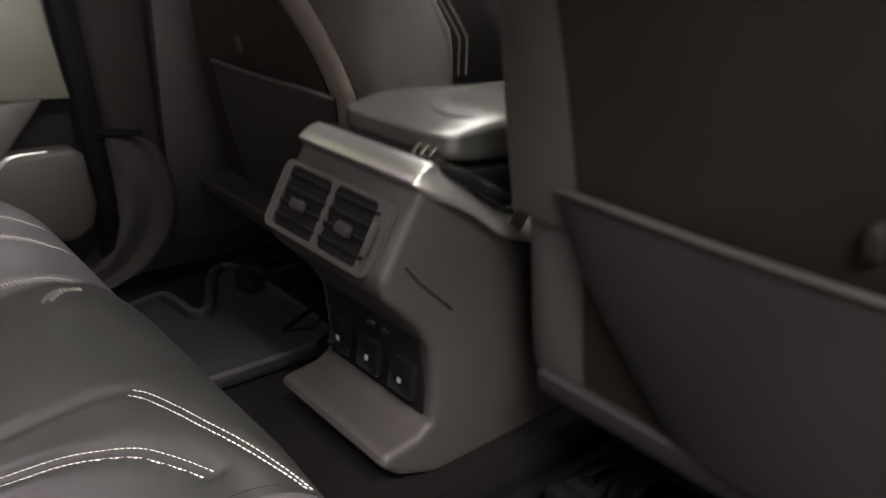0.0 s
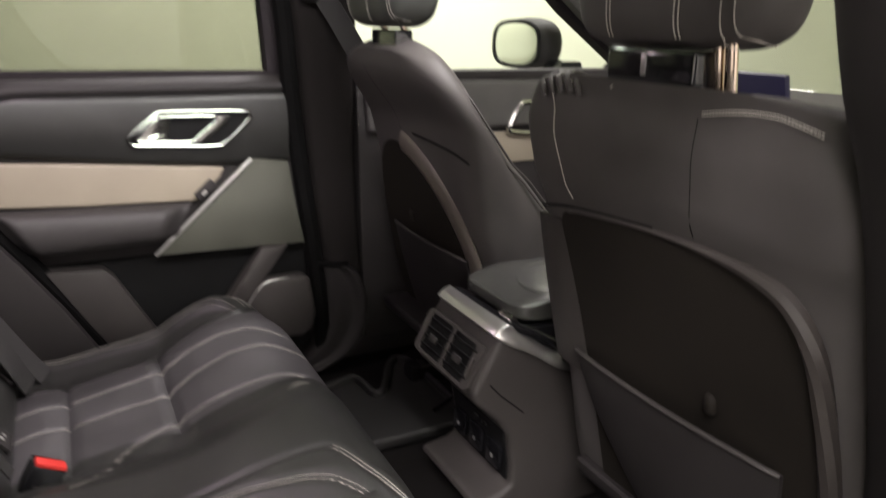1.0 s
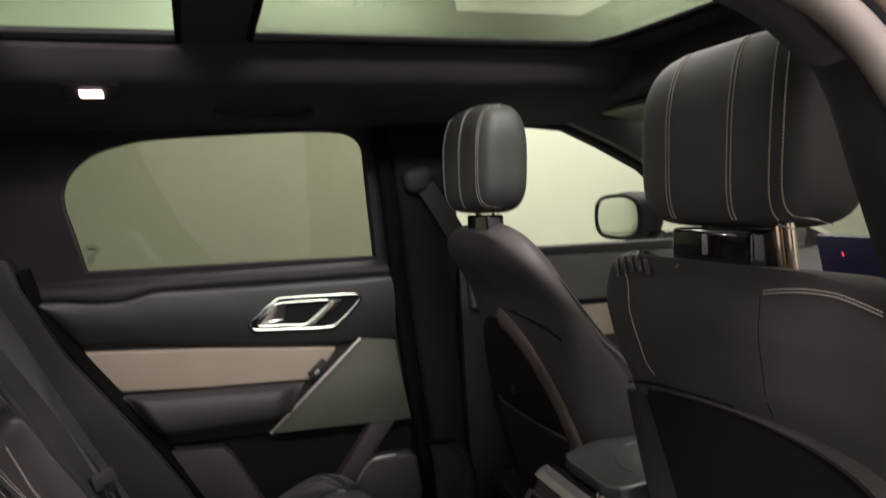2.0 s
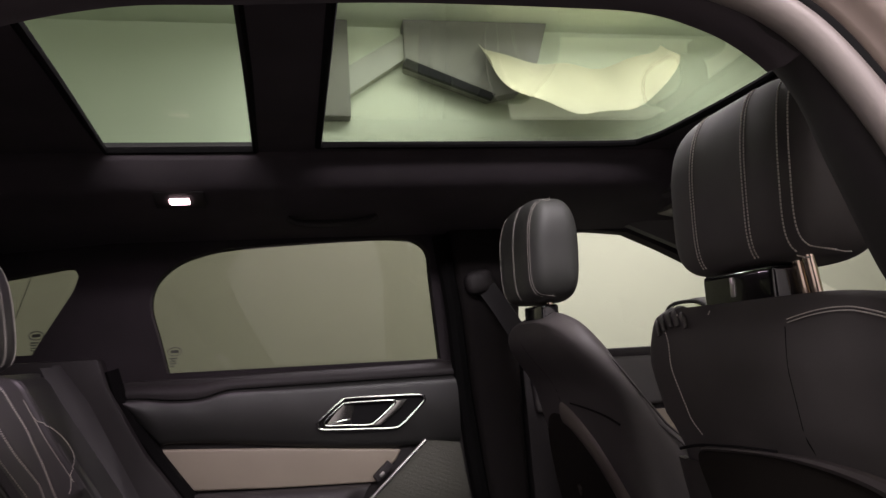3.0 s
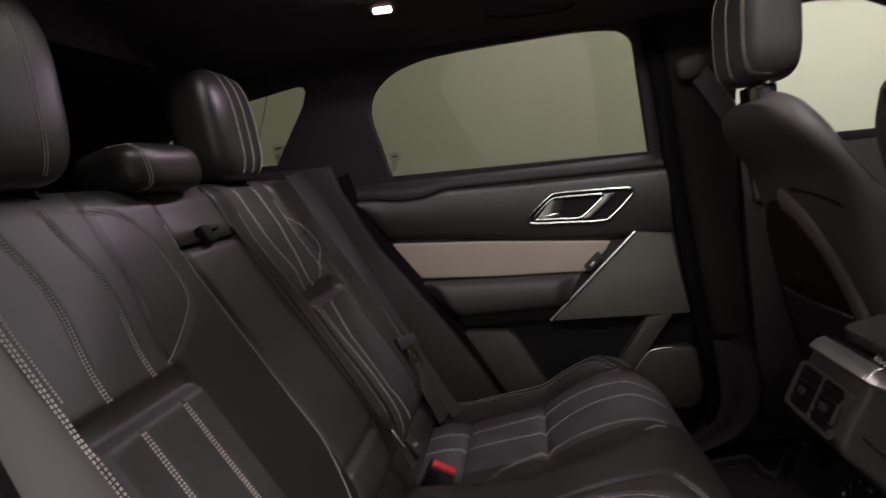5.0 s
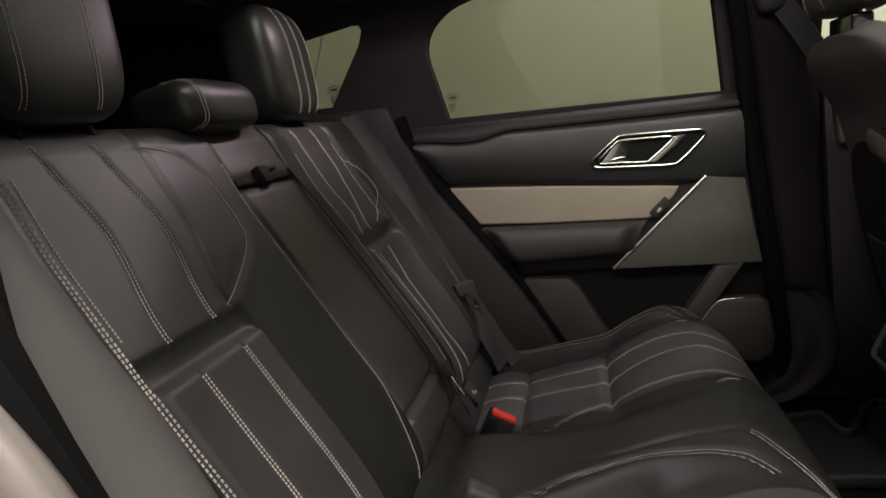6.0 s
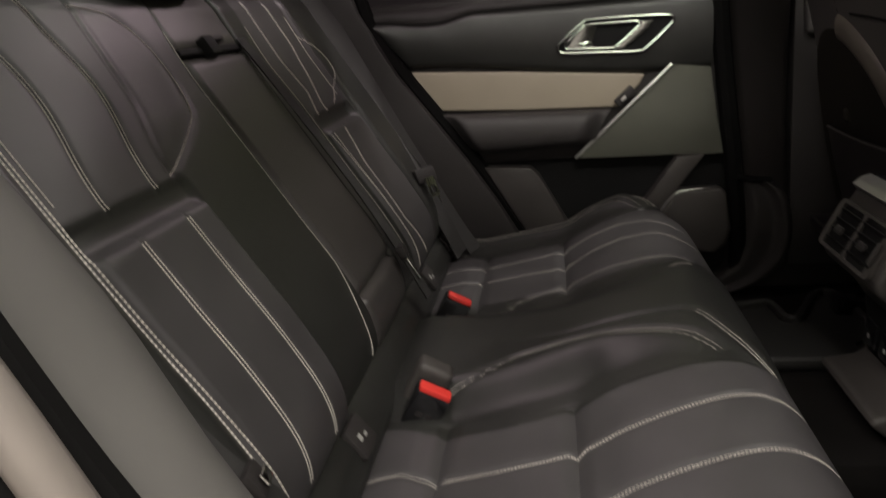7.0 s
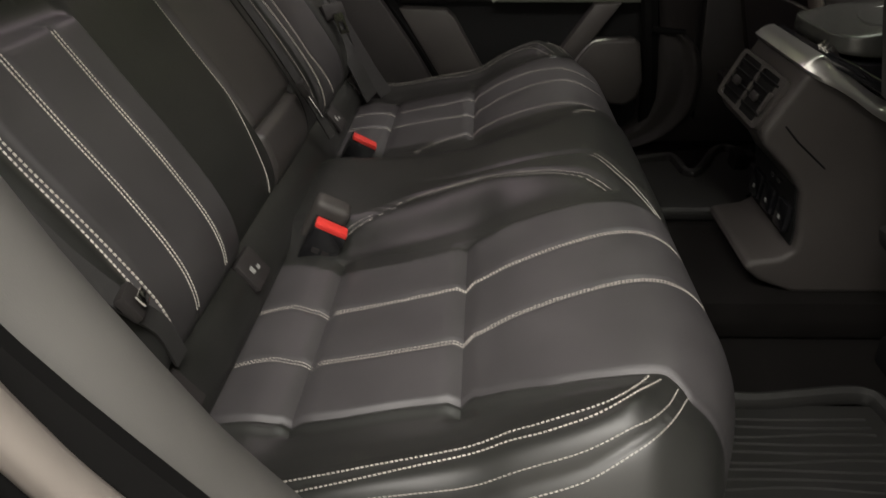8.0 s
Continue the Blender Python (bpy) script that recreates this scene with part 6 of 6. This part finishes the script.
def side_mirror():
    t = thing("side_mirror", (0.80, 0.90, 1.10), "dark outside mirror on the closed side's front door", "mirror")
    m = pose(0.71, 1.03, 1.207, 0, 0, 8)
    part("housing", turn_bm(pillow_bm((0.12, 0.235, 0.155), 2.5, 14), m @ pose(0.035, 0, 0)), PLASTIC, t, "gloss black mirror housing")
    part("mirror_glass", turn_bm(pillow_bm((0.012, 0.200, 0.125), 2.6, 14), m @ pose(-0.022, 0, 0)), MIRROR, t, "mirror glass")
    loop = [m @ Vector((-0.024, 0.104 * math.copysign(abs(math.cos(a)) ** 0.65, math.cos(a)), 0.066 * math.copysign(abs(math.sin(a)) ** 0.65, math.sin(a)))) for a in [2 * math.pi * k / 32 for k in range(32)]]
    part("rim", tube_bm(loop, 0.0055, 8, True, up=(1, 0, 0)), SLOT, t, "black rim round the mirror glass")
    part("arm", box_bm((0.74, 0.86, 1.11), (0.82, 0.96, 1.165), 0.015), GLOSS_BLACK, t)
    return t


side_mirror()


def dashboard():
    t = thing("dashboard", (0.95, 0.0, 0.6), "dark dashboard with upright centre screen", "dashboard")
    part("top_pad", prism_bm([(0.72, 1.02), (0.76, 1.08), (0.90, 1.105), (1.25, 1.10), (1.25, 0.60), (0.78, 0.60), (0.74, 0.85)], "y", -0.78, 0.78, 0.015), PLASTIC, t, "dark dashboard pad")
    part("trim_strip", box_bm((0.715, -0.74, 0.965), (0.76, 0.74, 0.99), 0.006), SATIN, t, "silver dashboard strip")
    sc = part("screen", turn_bm(box_bm((-0.008, -0.050, -0.055), (0.008, 0.14, 0.055), 0.005), pose(0.735, 0.13, 1.125, 0, -14, 0)), SCREEN, t, "dark blue lit screen")
    part("screen_mark", turn_bm(box_bm((-0.0095, 0.115, -0.036), (-0.0085, 0.129, -0.027)), pose(0.735, 0.13, 1.125, 0, -14, 0)), SCREEN_RED, sc, "red screen mark", smooth=False)
    for y0, y1 in ((0.022, 0.042), (0.046, 0.050), (0.055, 0.059), (0.064, 0.070), (0.074, 0.082), (0.086, 0.092), (0.095, 0.110)):
        part("screen_mark", turn_bm(box_bm((-0.0095, y0, -0.037), (-0.0085, y1, -0.030)), pose(0.735, 0.13, 1.125, 0, -14, 0)), SCREEN_WHITE, sc, "pale screen bars", smooth=False)
    part("screen_mark", turn_bm(box_bm((-0.0095, 0.072, 0.012), (-0.0085, 0.076, 0.021)), pose(0.735, 0.13, 1.125, 0, -14, 0)), SCREEN_RED, sc, "red screen mark", smooth=False)
    return t


dashboard()


def windscreen():
    g = part("window_windscreen", prism_bm([(0.50, 1.53), (1.28, 1.10), (1.283, 1.104), (0.503, 1.534)], "y", -0.70, 0.72), CLEAR, None, smooth=False)
    g.visible_shadow = False
    tagged(g, "clear windscreen pane", "window", kind="structure")
    for sgn, name in ((1, "pillar_front_far"), (-1, "pillar_front_near")):
        line = [(0.40, sgn * 0.74, 1.52), (0.62, sgn * 0.75, 1.42), (0.85, sgn * 0.775, 1.27), (1.15, sgn * 0.80, 1.12)]
        p = part(name, tube_bm(smooth_line(line, 5), 0.045, 10, flat=1.3), GREY_TRIM, None)
        tagged(p, "grey padded windscreen pillar", "pillar trim", kind="structure")
    h = part("ceiling_header", box_bm((0.36, -0.74, 1.50), (0.54, 0.76, 1.60), 0.02), HEADLINER, None)
    tagged(h, "black header over the windscreen", "headliner", kind="structure")
    for sgn in (1, -1):
        v = thing("sun_visor", (0.50, sgn * 0.36, 1.50), "pale grey sun visor folded to the roof", "sun visor", "sun visors")
        part("board", turn_bm(box_bm((-0.055, -0.19, -0.008), (0.055, 0.19, 0.008), 0.007), pose(0.47, sgn * 0.45, 1.476, 0, 12, 0)), FLANGE, v)


windscreen()
b = part("bonnet", prism_bm([(1.32, 1.08), (2.0, 1.0), (2.3, 0.9), (2.3, 0.5), (1.32, 0.5)], "y", -0.85, 0.85, 0.04), PAINT, None)
tagged(b, "taupe metallic bonnet beyond the windscreen", "bonnet")
grab = thing("grab_handle", (-0.40, 0.62, 1.488), "folded black roof grab handle", "grab handle")
part("grip", tube_bm(smooth_line([(-0.50, 0.60, 1.486), (-0.47, 0.60, 1.474), (-0.40, 0.60, 1.471), (-0.33, 0.60, 1.474), (-0.30, 0.60, 1.486)], 5), 0.009, 8), PLASTIC, grab)
